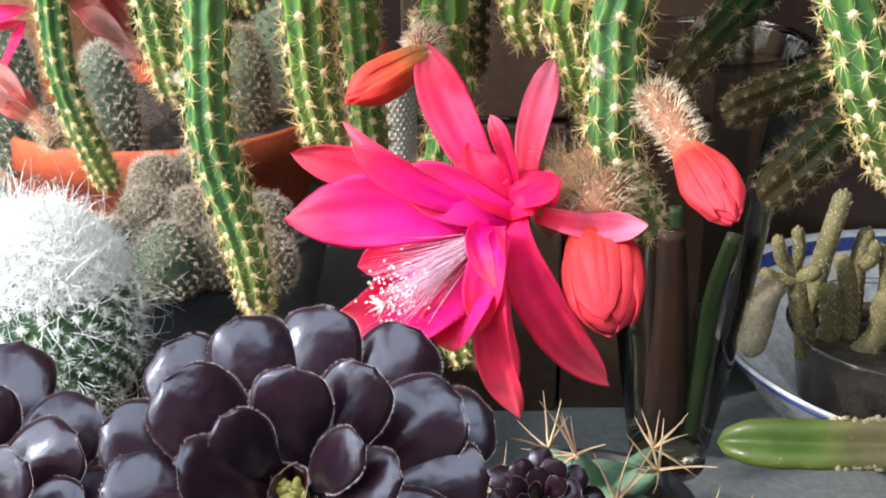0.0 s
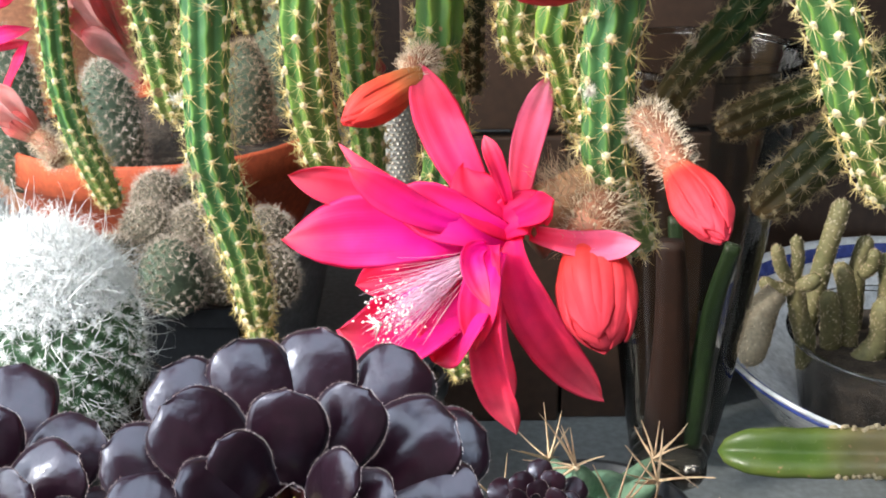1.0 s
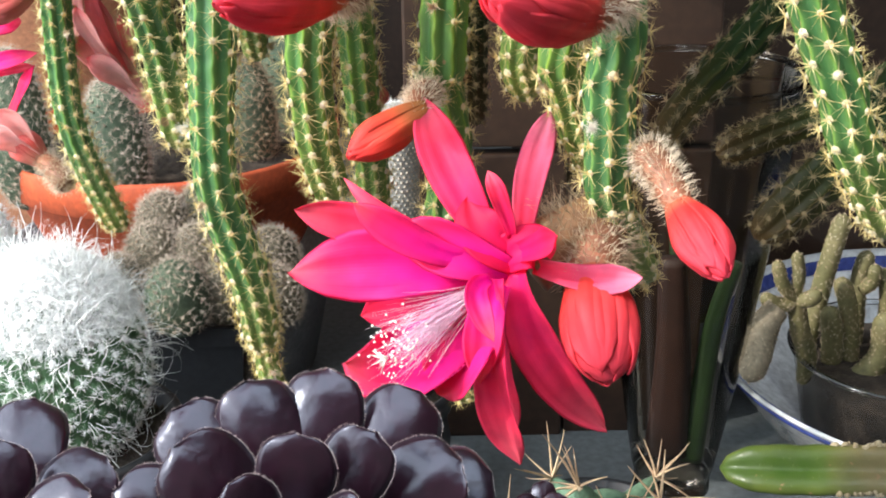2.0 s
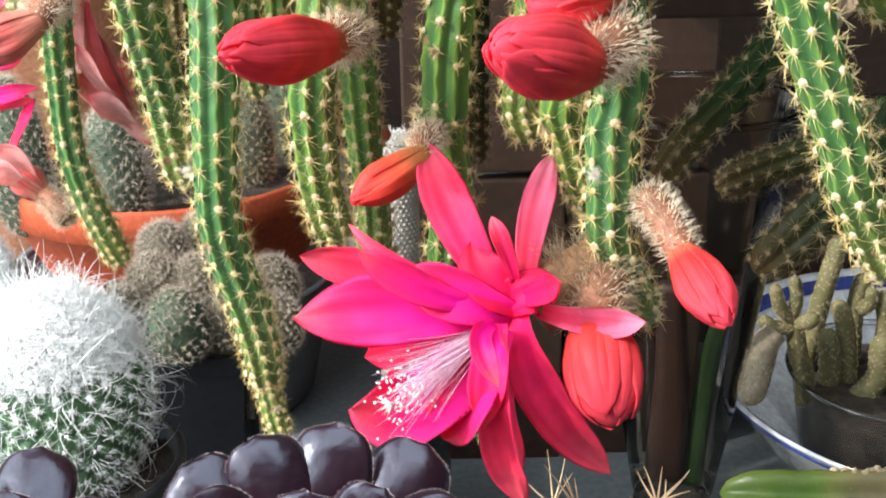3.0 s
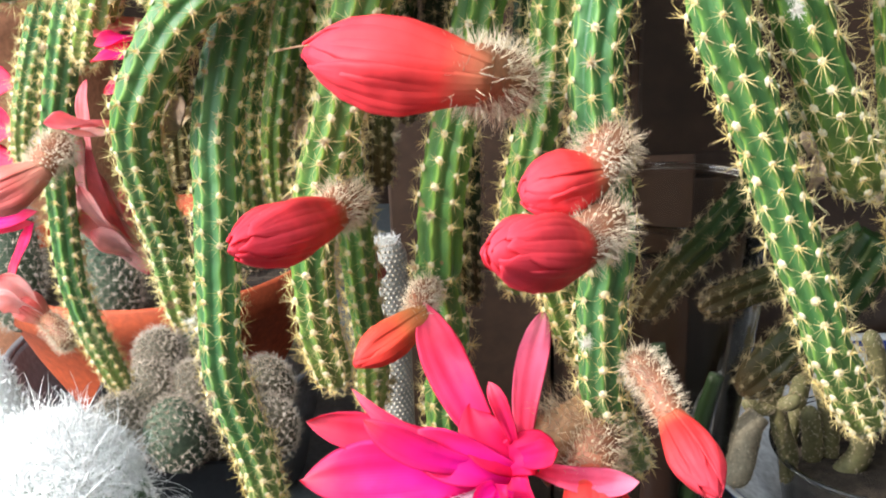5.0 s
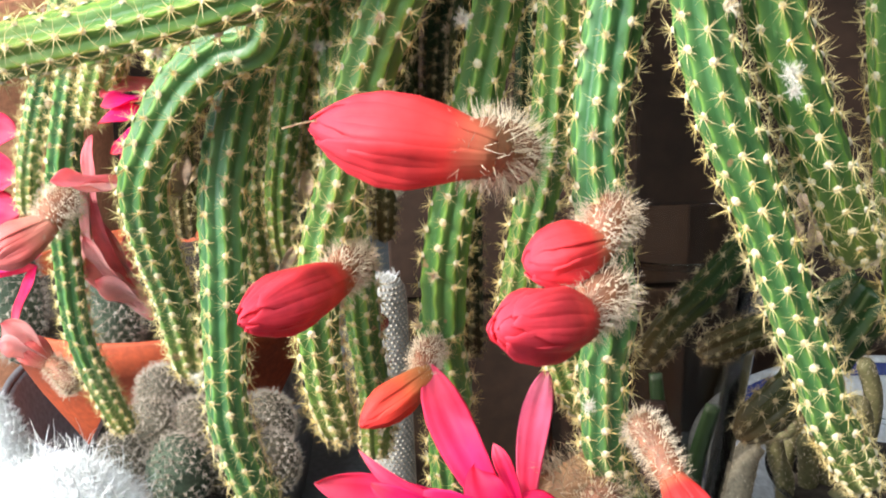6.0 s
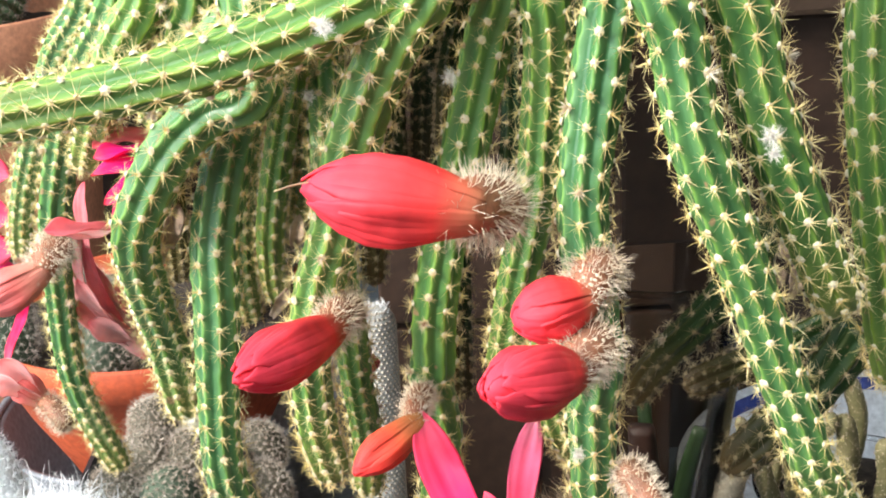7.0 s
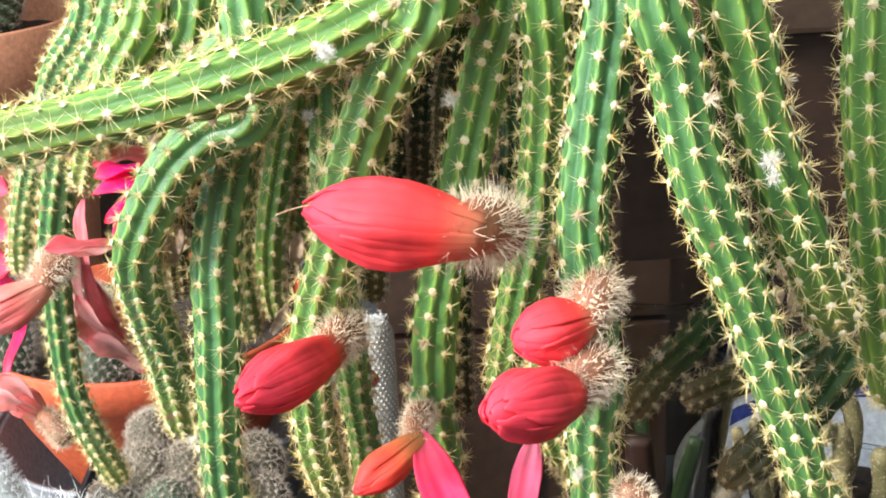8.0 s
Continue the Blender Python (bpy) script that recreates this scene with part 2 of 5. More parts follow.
def thin_clear(name, tint, rough, ior, ripple):
    """A thin clear wall: lets light straight through, with a gloss that grows towards the rims and runs in upright streaks."""
    m, n, l, b = material(name)
    clear, shine, gloss, both = n.new("ShaderNodeBsdfTransparent"), n.new("ShaderNodeBsdfGlossy"), n.new("ShaderNodeFresnel"), n.new("ShaderNodeMixShader")
    clear.inputs["Color"].default_value = (*tint, 1)
    shine.inputs["Roughness"].default_value = rough
    gloss.inputs["IOR"].default_value = ior
    streaks, stretch, relief = noise_node(n, l, 30.0, 2.0), n.new("ShaderNodeMapping"), n.new("ShaderNodeBump")
    stretch.inputs["Scale"].default_value = (3.0, 3.0, 0.03)
    l.new(n["Texture Coordinate"].outputs["Object"], stretch.inputs["Vector"])
    l.new(stretch.outputs["Vector"], streaks.inputs["Vector"])
    relief.inputs["Strength"].default_value, relief.inputs["Distance"].default_value = ripple, 0.002
    l.new(streaks.outputs["Fac"], relief.inputs["Height"])
    l.new(relief.outputs["Normal"], shine.inputs["Normal"])
    l.new(gloss.outputs["Fac"], both.inputs["Fac"])
    l.new(clear.outputs[0], both.inputs[1])
    l.new(shine.outputs[0], both.inputs[2])
    l.new(both.outputs[0], n["Material Output"].inputs["Surface"])
    return m


glass = thin_clear("thin_glass", (0.72, 0.68, 0.63), 0.06, 1.36, 0.25)
clear_plastic = thin_clear("clear_plastic", (0.90, 0.92, 0.94), 0.14, 1.45, 0.15)


# ---- builders ----
def thing(name, at, label, category, group="", kind=""):
    ob = new(name)
    ob.location = at
    ob.empty_display_size = 0.02
    return tagged(ob, label, category, group, kind)


def linked(name, verts, faces, mat, parent=None, label="", attrs=None, smooth=True, kind=""):
    me = bpy.data.meshes.new(name)
    me.from_pydata(np.asarray(verts).tolist(), [], faces.tolist() if isinstance(faces, np.ndarray) else faces)
    me.materials.append(mat)
    if smooth:
        me.polygons.foreach_set("use_smooth", [True] * len(me.polygons))
    for key, values in (attrs or {}).items():
        me.attributes.new(key, "FLOAT", "POINT").data.foreach_set("value", np.asarray(values, dtype=np.float32))
    ob = new(name, me)
    if parent is not None:
        ob.parent = parent
        if parent.type == "EMPTY":
            ob.matrix_parent_inverse = Matrix.Translation(parent.location).inverted()
    return tagged(ob, label, kind=kind)


def part(name, bm, mat, parent=None, label="", smooth=True):
    me = bpy.data.meshes.new(name)
    bm.to_mesh(me)
    bm.free()
    me.materials.append(mat)
    if smooth:
        me.polygons.foreach_set("use_smooth", [True] * len(me.polygons))
    ob = new(name, me)
    if parent is not None:
        ob.parent = parent
        if parent.type == "EMPTY":
            ob.matrix_parent_inverse = Matrix.Translation(parent.location).inverted()
    if label:
        ob["label"] = label
    return ob


def unit(v):
    v = np.asarray(v, float)
    return v / np.maximum(np.linalg.norm(v, axis=-1, keepdims=True), 1e-9)


def curve_points(ctrl, step):
    """Even points on a smooth curve through the control points, with tangents and side vectors."""
    c = np.asarray(ctrl, float)
    c = np.vstack([2 * c[0] - c[1], c, 2 * c[-1] - c[-2]])
    pts = []
    for i in range(1, len(c) - 2):
        t = np.linspace(0, 1, 24, endpoint=False)[:, None]
        a, b, d, e = c[i - 1], c[i], c[i + 1], c[i + 2]
        pts.append(0.5 * (2 * b + (d - a) * t + (2 * a - 5 * b + 4 * d - e) * t ** 2 + (3 * b - a - 3 * d + e) * t ** 3))
    pts = np.vstack(pts + [c[-2][None]])
    seg = np.concatenate([[0], np.cumsum(np.linalg.norm(np.diff(pts, axis=0), axis=1))])
    s = np.linspace(0, seg[-1], max(4, int(seg[-1] / step)))
    p = np.stack([np.interp(s, seg, pts[:, k]) for k in range(3)], 1)
    if len(p) > 12:
        for _ in range(3):
            p[1:-1] = (p[:-2] + 2 * p[1:-1] + p[2:]) / 4
    tan = unit(np.gradient(p, axis=0))
    n = unit(np.cross(tan[0], (0.3, 1, 0.1)))
    ns = []
    for t in tan:
        n = unit(n - t * (n @ t))
        ns.append(n)
    ns = np.array(ns)
    return s, p, tan, ns, np.cross(tan, ns)


def loft(rings, cap=True):
    """Vertices and faces of a skin over closed rings."""
    k, m, _ = rings.shape
    i, j = np.meshgrid(np.arange(k - 1), np.arange(m), indexing="ij")
    q = np.stack([i * m + j, i * m + (j + 1) % m, (i + 1) * m + (j + 1) % m, (i + 1) * m + j], -1).reshape(-1, 4).tolist()
    if cap:
        q += [list(range(m))[::-1], list(range((k - 1) * m, k * m))]
    return rings.reshape(-1, 3), q


def spikes(base, way, length, radius):
    """Thin three-sided cones."""
    base, way = np.asarray(base, float), unit(way)
    n = len(base)
    side = unit(np.cross(way, np.where(np.abs(way[:, 2:3]) < 0.9, (0, 0, 1.0), (1.0, 0, 0))))
    up = np.cross(way, side)
    length, radius = np.broadcast_to(length, n)[:, None], np.broadcast_to(radius, n)[:, None]
    v = np.stack([base + radius * (math.cos(a) * side + math.sin(a) * up) for a in (0, 2.094, 4.189)] + [base + way * length], 1)
    f = (np.arange(n)[:, None, None] * 4 + np.array([[0, 1, 3], [1, 2, 3], [2, 0, 3]])).reshape(-1, 3)
    return v.reshape(-1, 3), f


def hairs(base, way, length, radius, curl, rng, seg=4):
    """Thin bending threads of three sides."""
    base, way = np.asarray(base, float), unit(way)
    n = len(base)
    bend = unit(rng.normal(size=(n, 3)))
    bend = unit(bend - way * (bend * way).sum(1, keepdims=True))
    side = np.cross(way, bend)
    length = np.broadcast_to(length, n)[:, None]
    rows = []
    for k in range(seg + 1):
        t = k / seg
        a = curl * t
        p = base + length * t * (way * np.cos(a)[:, None] + bend * np.sin(a)[:, None]) if isinstance(curl, np.ndarray) else base + length * t * (way * math.cos(a) + bend * math.sin(a))
        r = radius * (1 - 0.8 * t)
        rows.append(np.stack([p + r * side, p - 0.5 * r * side + 0.87 * r * bend, p - 0.5 * r * side - 0.87 * r * bend], 1))
    v = np.stack(rows, 1)
    m = (seg + 1) * 3
    f = []
    for k in range(seg):
        for j in range(3):
            f.append([k * 3 + j, k * 3 + (j + 1) % 3, k * 3 + 3 + (j + 1) % 3, k * 3 + 3 + j])
    f = (np.arange(n)[:, None, None] * m + np.array(f)).reshape(-1, 4)
    return v.reshape(-1, 3), f


def around(normals, rng, low, high):
    """Directions that lean from the normals by low to high degrees, all round."""
    n = len(normals)
    side = unit(np.cross(normals, unit(rng.normal(size=(n, 3)))))
    a = np.radians(rng.uniform(low, high, n))[:, None]
    return normals * np.cos(a) + side * np.sin(a)


def domes(at, normals, radius, high=0.7):
    """Small six-sided domes."""
    at, normals = np.asarray(at, float), unit(normals)
    n = len(at)
    side = unit(np.cross(normals, (0.31, 0.17, 0.93)))
    up = np.cross(normals, side)
    radius = np.broadcast_to(radius, n)[:, None]
    rows = [at + radius * (math.cos(a) * side + math.sin(a) * up) for a in np.arange(6) * math.pi / 3]
    rows += [at + radius * 0.62 * (math.cos(a) * side + math.sin(a) * up) + normals * radius * high * 0.7 for a in np.arange(6) * math.pi / 3]
    rows.append(at + normals * radius * high)
    f3 = [[k, (k + 1) % 6, 6 + (k + 1) % 6, 6 + k] for k in range(6)]
    f = (np.arange(n)[:, None, None] * 13 + np.array(f3)).reshape(-1, 4).tolist()
    f += (np.arange(n)[:, None, None] * 13 + np.array([[6 + k, 6 + (k + 1) % 6, 12] for k in range(6)])).reshape(-1, 3).tolist()
    return np.stack(rows, 1).reshape(-1, 3), f


def revolve(profile, at, sides=72):
    """Rings of a turned shape from (radius, height) pairs."""
    a = np.linspace(0, 2 * math.pi, sides, endpoint=False)
    return np.array([[(at[0] + r * math.cos(t), at[1] + r * math.sin(t), at[2] + z) for t in a] for r, z in profile])


def turned(name, profile, at, mat, parent, label="", sides=72):
    v, f = loft(revolve(profile, at, sides))
    return linked(name, v, f, mat, parent, label)


def box(name, lo, hi, mat, parent=None, label="", bevel=0.0):
    bm = bmesh.new()
    bmesh.ops.create_cube(bm, size=1)
    for v in bm.verts:
        v.co = [lo[k] + (v.co[k] + 0.5) * (hi[k] - lo[k]) for k in range(3)]
    if bevel:
        bmesh.ops.bevel(bm, geom=bm.edges[:], offset=bevel, segments=2, affect="EDGES", profile=0.6)
    return part(name, bm, mat, parent, label, smooth=False)


def blade(p0, p1, p2, width, thick, profile, cup=0.25, face=(0.0, -0.9, 0.44), wave=0.0, seed=0, rows=18, cols=9, rib=0.10, droop=0.0):
    """A petal or leaf: a thin closed lens swept from base over mid to tip. profile: (along, share of the width) pairs."""
    rng = np.random.default_rng(seed)
    p0, p1, p2 = (np.asarray(p, float) for p in (p0, p1, p2))
    c = 2 * p1 - (p0 + p2) / 2
    t = 1 - (1 - np.linspace(0, 1, rows)[:, None]) ** 1.45
    mid = (1 - t) ** 2 * p0 + 2 * t * (1 - t) * c + t ** 2 * p2
    tan = unit(np.gradient(mid, axis=0))
    side = unit(np.cross(tan, np.asarray(face, float)))
    nor = np.cross(side, tan)
    fine = np.linspace(-0.1, 1.1, 241)
    full = np.interp(fine, *zip(*profile))
    full[fine > 1] = -full[fine <= 1][::-1][1:(fine > 1).sum() + 1]
    soft = np.convolve(np.pad(full, 8, mode="edge"), np.hanning(19)[1:-1] / np.hanning(19)[1:-1].sum(), "same")[8:-8]
    w = np.maximum(np.interp(t[:, 0], fine, soft), 0.01) * width / 2
    u = np.linspace(-1, 1, cols)
    ph = rng.uniform(0, 6.28, 3)
    ring = []
    for uu, s in [(x, 1) for x in u] + [(x, -1) for x in u[::-1][1:-1]]:
        ripple = wave * width * np.sin(9 * t[:, 0] + ph[0] + 2 * uu) * abs(uu) ** 2
        lift = cup * 2.4 * (w * uu) ** 2 / width + ripple - droop * width * np.clip(t[:, 0] - 0.5, 0, 1) ** 2 - rib * w * (math.exp(-(uu / 0.2) ** 2) - 0.2 * math.cos(14 * uu)) + s * thick / 2 * (w / w.max()) * (1 - 0.85 * uu ** 2)
        ring.append(mid + side * (w * uu)[:, None] + nor * lift[:, None])
    rings = np.stack(ring, 1)
    n = rings.shape[1]
    us = np.array([x for x in u] + [x for x in u[::-1][1:-1]])
    v, f = loft(rings)
    edge = np.concatenate([rings[:, 0], rings[:, cols - 1]])
    out = np.concatenate([-side, side])
    return v, f, {"along": np.repeat(t[:, 0], n), "across": np.tile(np.abs(us), rows)}, edge, out


PETAL = [(0, 0.50), (0.15, 0.66), (0.35, 0.86), (0.52, 0.99), (0.68, 1.0), (0.82, 0.80), (0.91, 0.50), (0.97, 0.20), (1, 0.02)]
SPOON = [(0, 0.36), (0.3, 0.42), (0.46, 0.66), (0.6, 0.90), (0.73, 1.0), (0.85, 0.93), (0.935, 0.76), (0.98, 0.46), (1, 0.03)]
counter = [0]


def petal(parent, p0, p1, p2, width, mat, cup=0.25, face=(0.0, -0.9, 0.44)):
    counter[0] += 1
    rng = np.random.default_rng(counter[0])
    face = np.array(face) + rng.normal(0, 0.16, 3)
    crooked = rng.normal(0, 0.055, 3) * width
    v, f, at, _, _ = blade(p0, np.array(p1) + crooked, p2, width * 1.04, 0.0006, PETAL, cup, face, 0.10, counter[0], 30, 15, 0.12)
    return linked("petal", v, f, mat, parent, attrs=at)


# ---- the hanging rat-tail cactus ----
plant = thing("rat_tail_cactus", (0.06, 0.80, 0.50), "hanging rat-tail cactus with ribbed green stems and red flowers", "cactus")
CROWN = np.array((0.06, 0.79, 0.525))


def stem(ctrl, radius, hang=True, ribs=8, mat=None):
    counter[0] += 1
    rng = np.random.default_rng(counter[0])
    ctrl = [np.array(p) for p in ctrl]
    if hang:
        top = ctrl[0]
        reach = np.array((top[0] * 0.9 + 0.006, 0.5 * top[1] + 0.27, 0.535 + 0.02 * rng.random()))
        first = top + np.array((0.0, 0.012, 0.05))
        if top[2] < 0.36:
            reach[2], first = 0.50, top + np.array((0, 0.03, 0.06))
        home = CROWN + np.array((0.35 * top[0] + rng.normal(0, 0.012), rng.normal(0, 0.015), -0.02))
        ctrl = [home, (home + reach) / 2 + np.array((0, 0, 0.02)), reach, first] + ctrl
    radius *= 0.895
    s, p, tan, n1, n2 = curve_points(ctrl, 0.0019)
    k, m = len(s), ribs * 8
    th = np.arange(m) * 2 * math.pi / m
    left = s[-1] - s
    taper = np.sqrt(np.clip(1 - (1 - np.clip(left / (radius * 1.3), 0, 1)) ** 2, 0.0008, 1)) * np.interp(left, [0, 0.03, 0.13], [0.80, 0.86, 1.0])
    lump = 1 + 0.045 * np.sin(s * 95 + rng.uniform(0, 6)) * np.sin(s * 31 + rng.uniform(0, 6))
    twist = rng.uniform(-2.5, 2.5) * s + rng.uniform(0, 1)
    gap = 0.0084 * (radius / 0.0085) ** 0.6 * rng.uniform(0.9, 1.1)
    # areoles stand closer towards the growing tip
    steps = np.concatenate([[0], np.cumsum(np.diff(s) / (gap * np.interp(left[1:], [0, 0.012, 0.05], [0.42, 0.70, 1.0])))])
    ribno = np.round(th * ribs / (2 * math.pi))
    phase = (steps[:, None] + 0.5 * (ribno % 2)[None])
    flank = np.abs((th * ribs / (2 * math.pi) + 0.5) % 1 - 0.5) * 2  # 0 on the rib's edge, 1 in the furrow
    crest = np.clip(1 - flank, 0, 1) ** 1.12
    knob = 0.5 + 0.5 * np.cos(2 * math.pi * phase)
    r = radius * (taper * lump)[:, None] * (0.775 + 0.245 * crest[None] * (0.80 + 0.20 * knob) + 0.035 * crest[None] ** 3 * knob ** 2)
    ang = th[None] + twist[:, None] + 0.035 * np.sin(math.pi * phase * 2 + 0.6) * crest[None]
    rings = p[:, None] + r[..., None] * (np.cos(ang)[..., None] * n1[:, None] + np.sin(ang)[..., None] * n2[:, None])
    v, f = loft(rings)
    tipness = np.clip(1 - left / 0.045, 0, 1) ** 1.5 * 0.8
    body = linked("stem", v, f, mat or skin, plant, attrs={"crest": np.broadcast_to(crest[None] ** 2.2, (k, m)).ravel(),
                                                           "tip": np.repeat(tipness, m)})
    at, nor, size, far = [], [], [], []
    for rib in range(ribs):
        total = np.arange(int(steps[-1]) + 2) - 0.5 * (rib % 2)
        ss = np.interp(total[(total > 0) & (total < steps[-1])], steps, s)
        ss = ss[ss < s[-1] - 0.0015]
        a = 2 * math.pi * rib / ribs
        idx = np.searchsorted(s, ss).clip(0, k - 1)
        ang1 = a + np.interp(ss, s, twist)
        out = np.cos(ang1)[:, None] * n1[idx] + np.sin(ang1)[:, None] * n2[idx]
        rr = np.interp(ss, s, taper * lump) * radius * 1.05
        pos = np.stack([np.interp(ss, s, p[:, q]) for q in range(3)], 1) + out * rr[:, None]
        at.append(pos), nor.append(out), size.append(np.interp(ss, s, taper)), far.append(s[-1] - ss)
    at, nor, size, far = np.vstack(at), np.vstack(nor), np.concatenate(size), np.concatenate(far)
    keep = rng.random(len(at)) > 0.03
    at, nor, size, far = at[keep], nor[keep], size[keep], far[keep]
    scale = radius / 0.0085
    v, f = domes(at - nor * 0.0002, nor, (0.00095 + 0.0006 * rng.random(len(at)) ** 2) * scale ** 0.5 * (0.62 if mat is skin_shaded else 1.0))
    linked("areole", v, f, spine_brown if mat is skin_shaded else areole, body, kind="stuff")
    tuft = rng.random(len(at)) < 0.02
    if tuft.any():
        tn = np.repeat(nor[tuft], 40, 0)
        v, f = spikes(np.repeat(at[tuft], 40, 0), around(tn, rng, 0, 75), rng.uniform(0.0018, 0.0040, len(tn)), 0.00022)
        linked("wool_tuft", v, f, hair_white, body, smooth=False, kind="stuff")
    count = 12
    nn = np.repeat(nor, count, 0)
    s1 = unit(np.cross(nor, rng.normal(size=nor.shape)))
    s2 = np.cross(nor, s1)
    way = []
    for q in range(count):
        az = 2 * math.pi * q / 10 + rng.normal(0, 0.13, len(nor))
        lean = np.radians(rng.uniform(58, 88, len(nor)) if q < 10 else rng.uniform(5, 50, len(nor)))
        way.append(nor * np.cos(lean)[:, None] + (s1 * np.cos(az)[:, None] + s2 * np.sin(az)[:, None]) * np.sin(lean)[:, None])
    way = np.stack(way, 1).reshape(-1, 3)
    long = rng.uniform(0.0034, 0.0056, len(nn)) * np.repeat(rng.uniform(0.80, 1.15, len(nor)) * np.interp(far, [0, 0.02, 0.09, 0.17], [0.80, 1.22, 1.20, 1.0]), count)
    v, f = spikes(np.repeat(at, count, 0) + nn * 0.0003, way, long * scale ** 0.95 * (0.8 if mat is skin_shaded else 1.0), 0.00013)
    linked("spine", v, f, spine_brown if mat is skin_shaded else spine, body, smooth=False, kind="stuff")
    return body


def bud(tip, base, end, radius, mat, hair, blunt=0.0):
    """A closed flower bud: overlapping petals round a spindle, on a scaly tube set with bristles."""
    counter[0] += 1
    rng = np.random.default_rng(counter[0])
    tip, base, end = (np.array(p, float) for p in (tip, base, end))
    mid = (base + end) / 2 + np.array((0, 0, 0.0015))
    way = [base + (tip - base) * 0.2, base, base - (tip - base) * 0.08, mid, end]
    if np.linalg.norm(end - base) < 0.45 * np.linalg.norm(tip - base):
        way = [base + (tip - base) * 0.25, base + (tip - base) * 0.08, base - (tip - base) * 0.05 + (end - base) * 0.3, end]
    s, p, tan, n1, n2 = curve_points(way, 0.0012)
    u = np.linspace(0, 1, len(s))
    r = radius * np.interp(u, [0, 0.15, 0.35, 0.6, 0.88, 0.95, 1], [0.25, 0.42, 0.63, 0.68, 0.74, 0.58, 0.06])
    th = np.arange(24) * 2 * math.pi / 24
    rr = r[:, None] * (1 + 0.05 * np.sin(5 * th)[None] * np.sin(u * 40)[:, None])
    rings = p[:, None] + rr[..., None] * (np.cos(th)[None, :, None] * n1[:, None] + np.sin(th)[None, :, None] * n2[:, None])
    v, f = loft(rings)
    tube = linked("bud", v, f, tube_skin, plant, attrs={"along": np.repeat(u, 24)})
    count = 1050 if radius > 0.005 else 130
    k = (len(s) * (0.16 + 0.84 * rng.random(count) ** 0.62)).astype(int).clip(0, len(s) - 1)
    a = rng.uniform(0, 6.283, count)
    nor = np.cos(a)[:, None] * n1[k] + np.sin(a)[:, None] * n2[k]
    v, f = hairs(p[k] + nor * r[k][:, None] * 0.95, unit(nor + tan[k] * rng.uniform(-0.5, 0.5, (count, 1)) + rng.normal(0, 0.25, (count, 3))),
                 rng.uniform(0.35, 1.05, count) * radius * 0.62, 0.00011, 0.20, rng, 2)
    linked("bristle", v, f, hair, tube, smooth=False, kind="stuff")
    k2 = rng.integers(int(len(s) * 0.10), len(s), 70)
    a2 = rng.uniform(0, 6.283, 70)
    nor2 = np.cos(a2)[:, None] * n1[k2] + np.sin(a2)[:, None] * n2[k2]
    v, f = domes(p[k2] + nor2 * r[k2][:, None] * 0.97, nor2, radius * 0.07)
    linked("scale", v, f, hair_tan, tube, kind="stuff")
    axis = tip - base
    length = np.linalg.norm(axis)
    ax = axis / length
    e1 = unit(np.cross(ax, (0.2, 0.9, 0.3)))
    e2 = np.cross(ax, e1)
    spindle = [-0.22, -0.1, 0.0, 0.12, 0.32, 0.52, 0.70, 0.84, 0.93, 1.0], [0.40, 0.58, 0.68, 0.80, 0.96, 0.98, 0.82 + 0.12 * blunt, 0.53 + 0.30 * blunt, 0.28 + 0.36 * blunt, 0.03 + 0.2 * blunt]
    x = np.linspace(-0.2, 0.985, 24)
    th = np.arange(20) * 2 * math.pi / 20
    core = (base + ax * (x * length)[:, None])[:, None] + (0.86 * radius * np.interp(x, *spindle))[:, None, None] * (np.cos(th)[:, None] * e1 + np.sin(th)[:, None] * e2)[None]
    v, f = loft(core)
    linked("inner_petal", v, f, mat, tube, attrs={"along": np.clip(np.repeat((x + 0.22) / 1.22, 20), 0, 1), "across": np.zeros(480)})
    for i in range(9):
        layer = i // 3  # inner, middle and outer ring
        a0 = (i % 3) * 2.0944 + layer * 0.7 + rng.uniform(-0.25, 0.25)
        stop = (1.0, 0.985, 0.955)[layer] - rng.uniform(0, 0.06) * (layer > 0)
        rows, cols = 26, 17
        t = np.linspace(0, 1, rows)
        x = -0.20 - 0.02 * (i % 2) + (stop + 0.20) * t
        rad = 0.95 * radius * np.interp(x, *spindle) + 0.00026 * layer + 0.00007 * (i % 3) + radius * 0.16 * rng.uniform(-0.3, 1.0) * np.clip((x - 0.62) / 0.38, 0, 1) ** 2
        span = (1.10 - 0.10 * layer) * np.interp(t, [0, 0.5, 0.78, 0.92, 1], [1, 1, 0.88, 0.60, 0.08])
        ring, us = [], np.concatenate([np.linspace(-1, 1, cols), np.linspace(1, -1, cols)[1:-1]])
        for q, uu in enumerate(us):
            aa = a0 + uu * span
            bulge = np.sin(math.pi * np.clip(x, 0, 1)) ** 0.7
            ridge = 1 + bulge * (0.066 * np.cos(5 * aa + 2.5 * x + counter[0]) + 0.040 * np.cos(10 * aa - 2 * x + i) + 0.016 * np.cos(9 * x + 3 * aa + counter[0]))
            out = rad * ridge + (0.00012 * (1 - uu ** 4) if q < cols else -0.0006) - 0.00012 * uu ** 6 
            ring.append(base + ax * (x * length)[:, None] + out[:, None] * (np.cos(aa)[:, None] * e1 + np.sin(aa)[:, None] * e2))
        v, f = loft(np.stack(ring, 1))
        linked("petal", v, f, mat, tube, attrs={"along": np.clip(np.repeat((x + 0.22) / 1.22, len(us)), 0, 1), "across": np.tile(np.abs(us) * 0.4, rows)})
    return tube



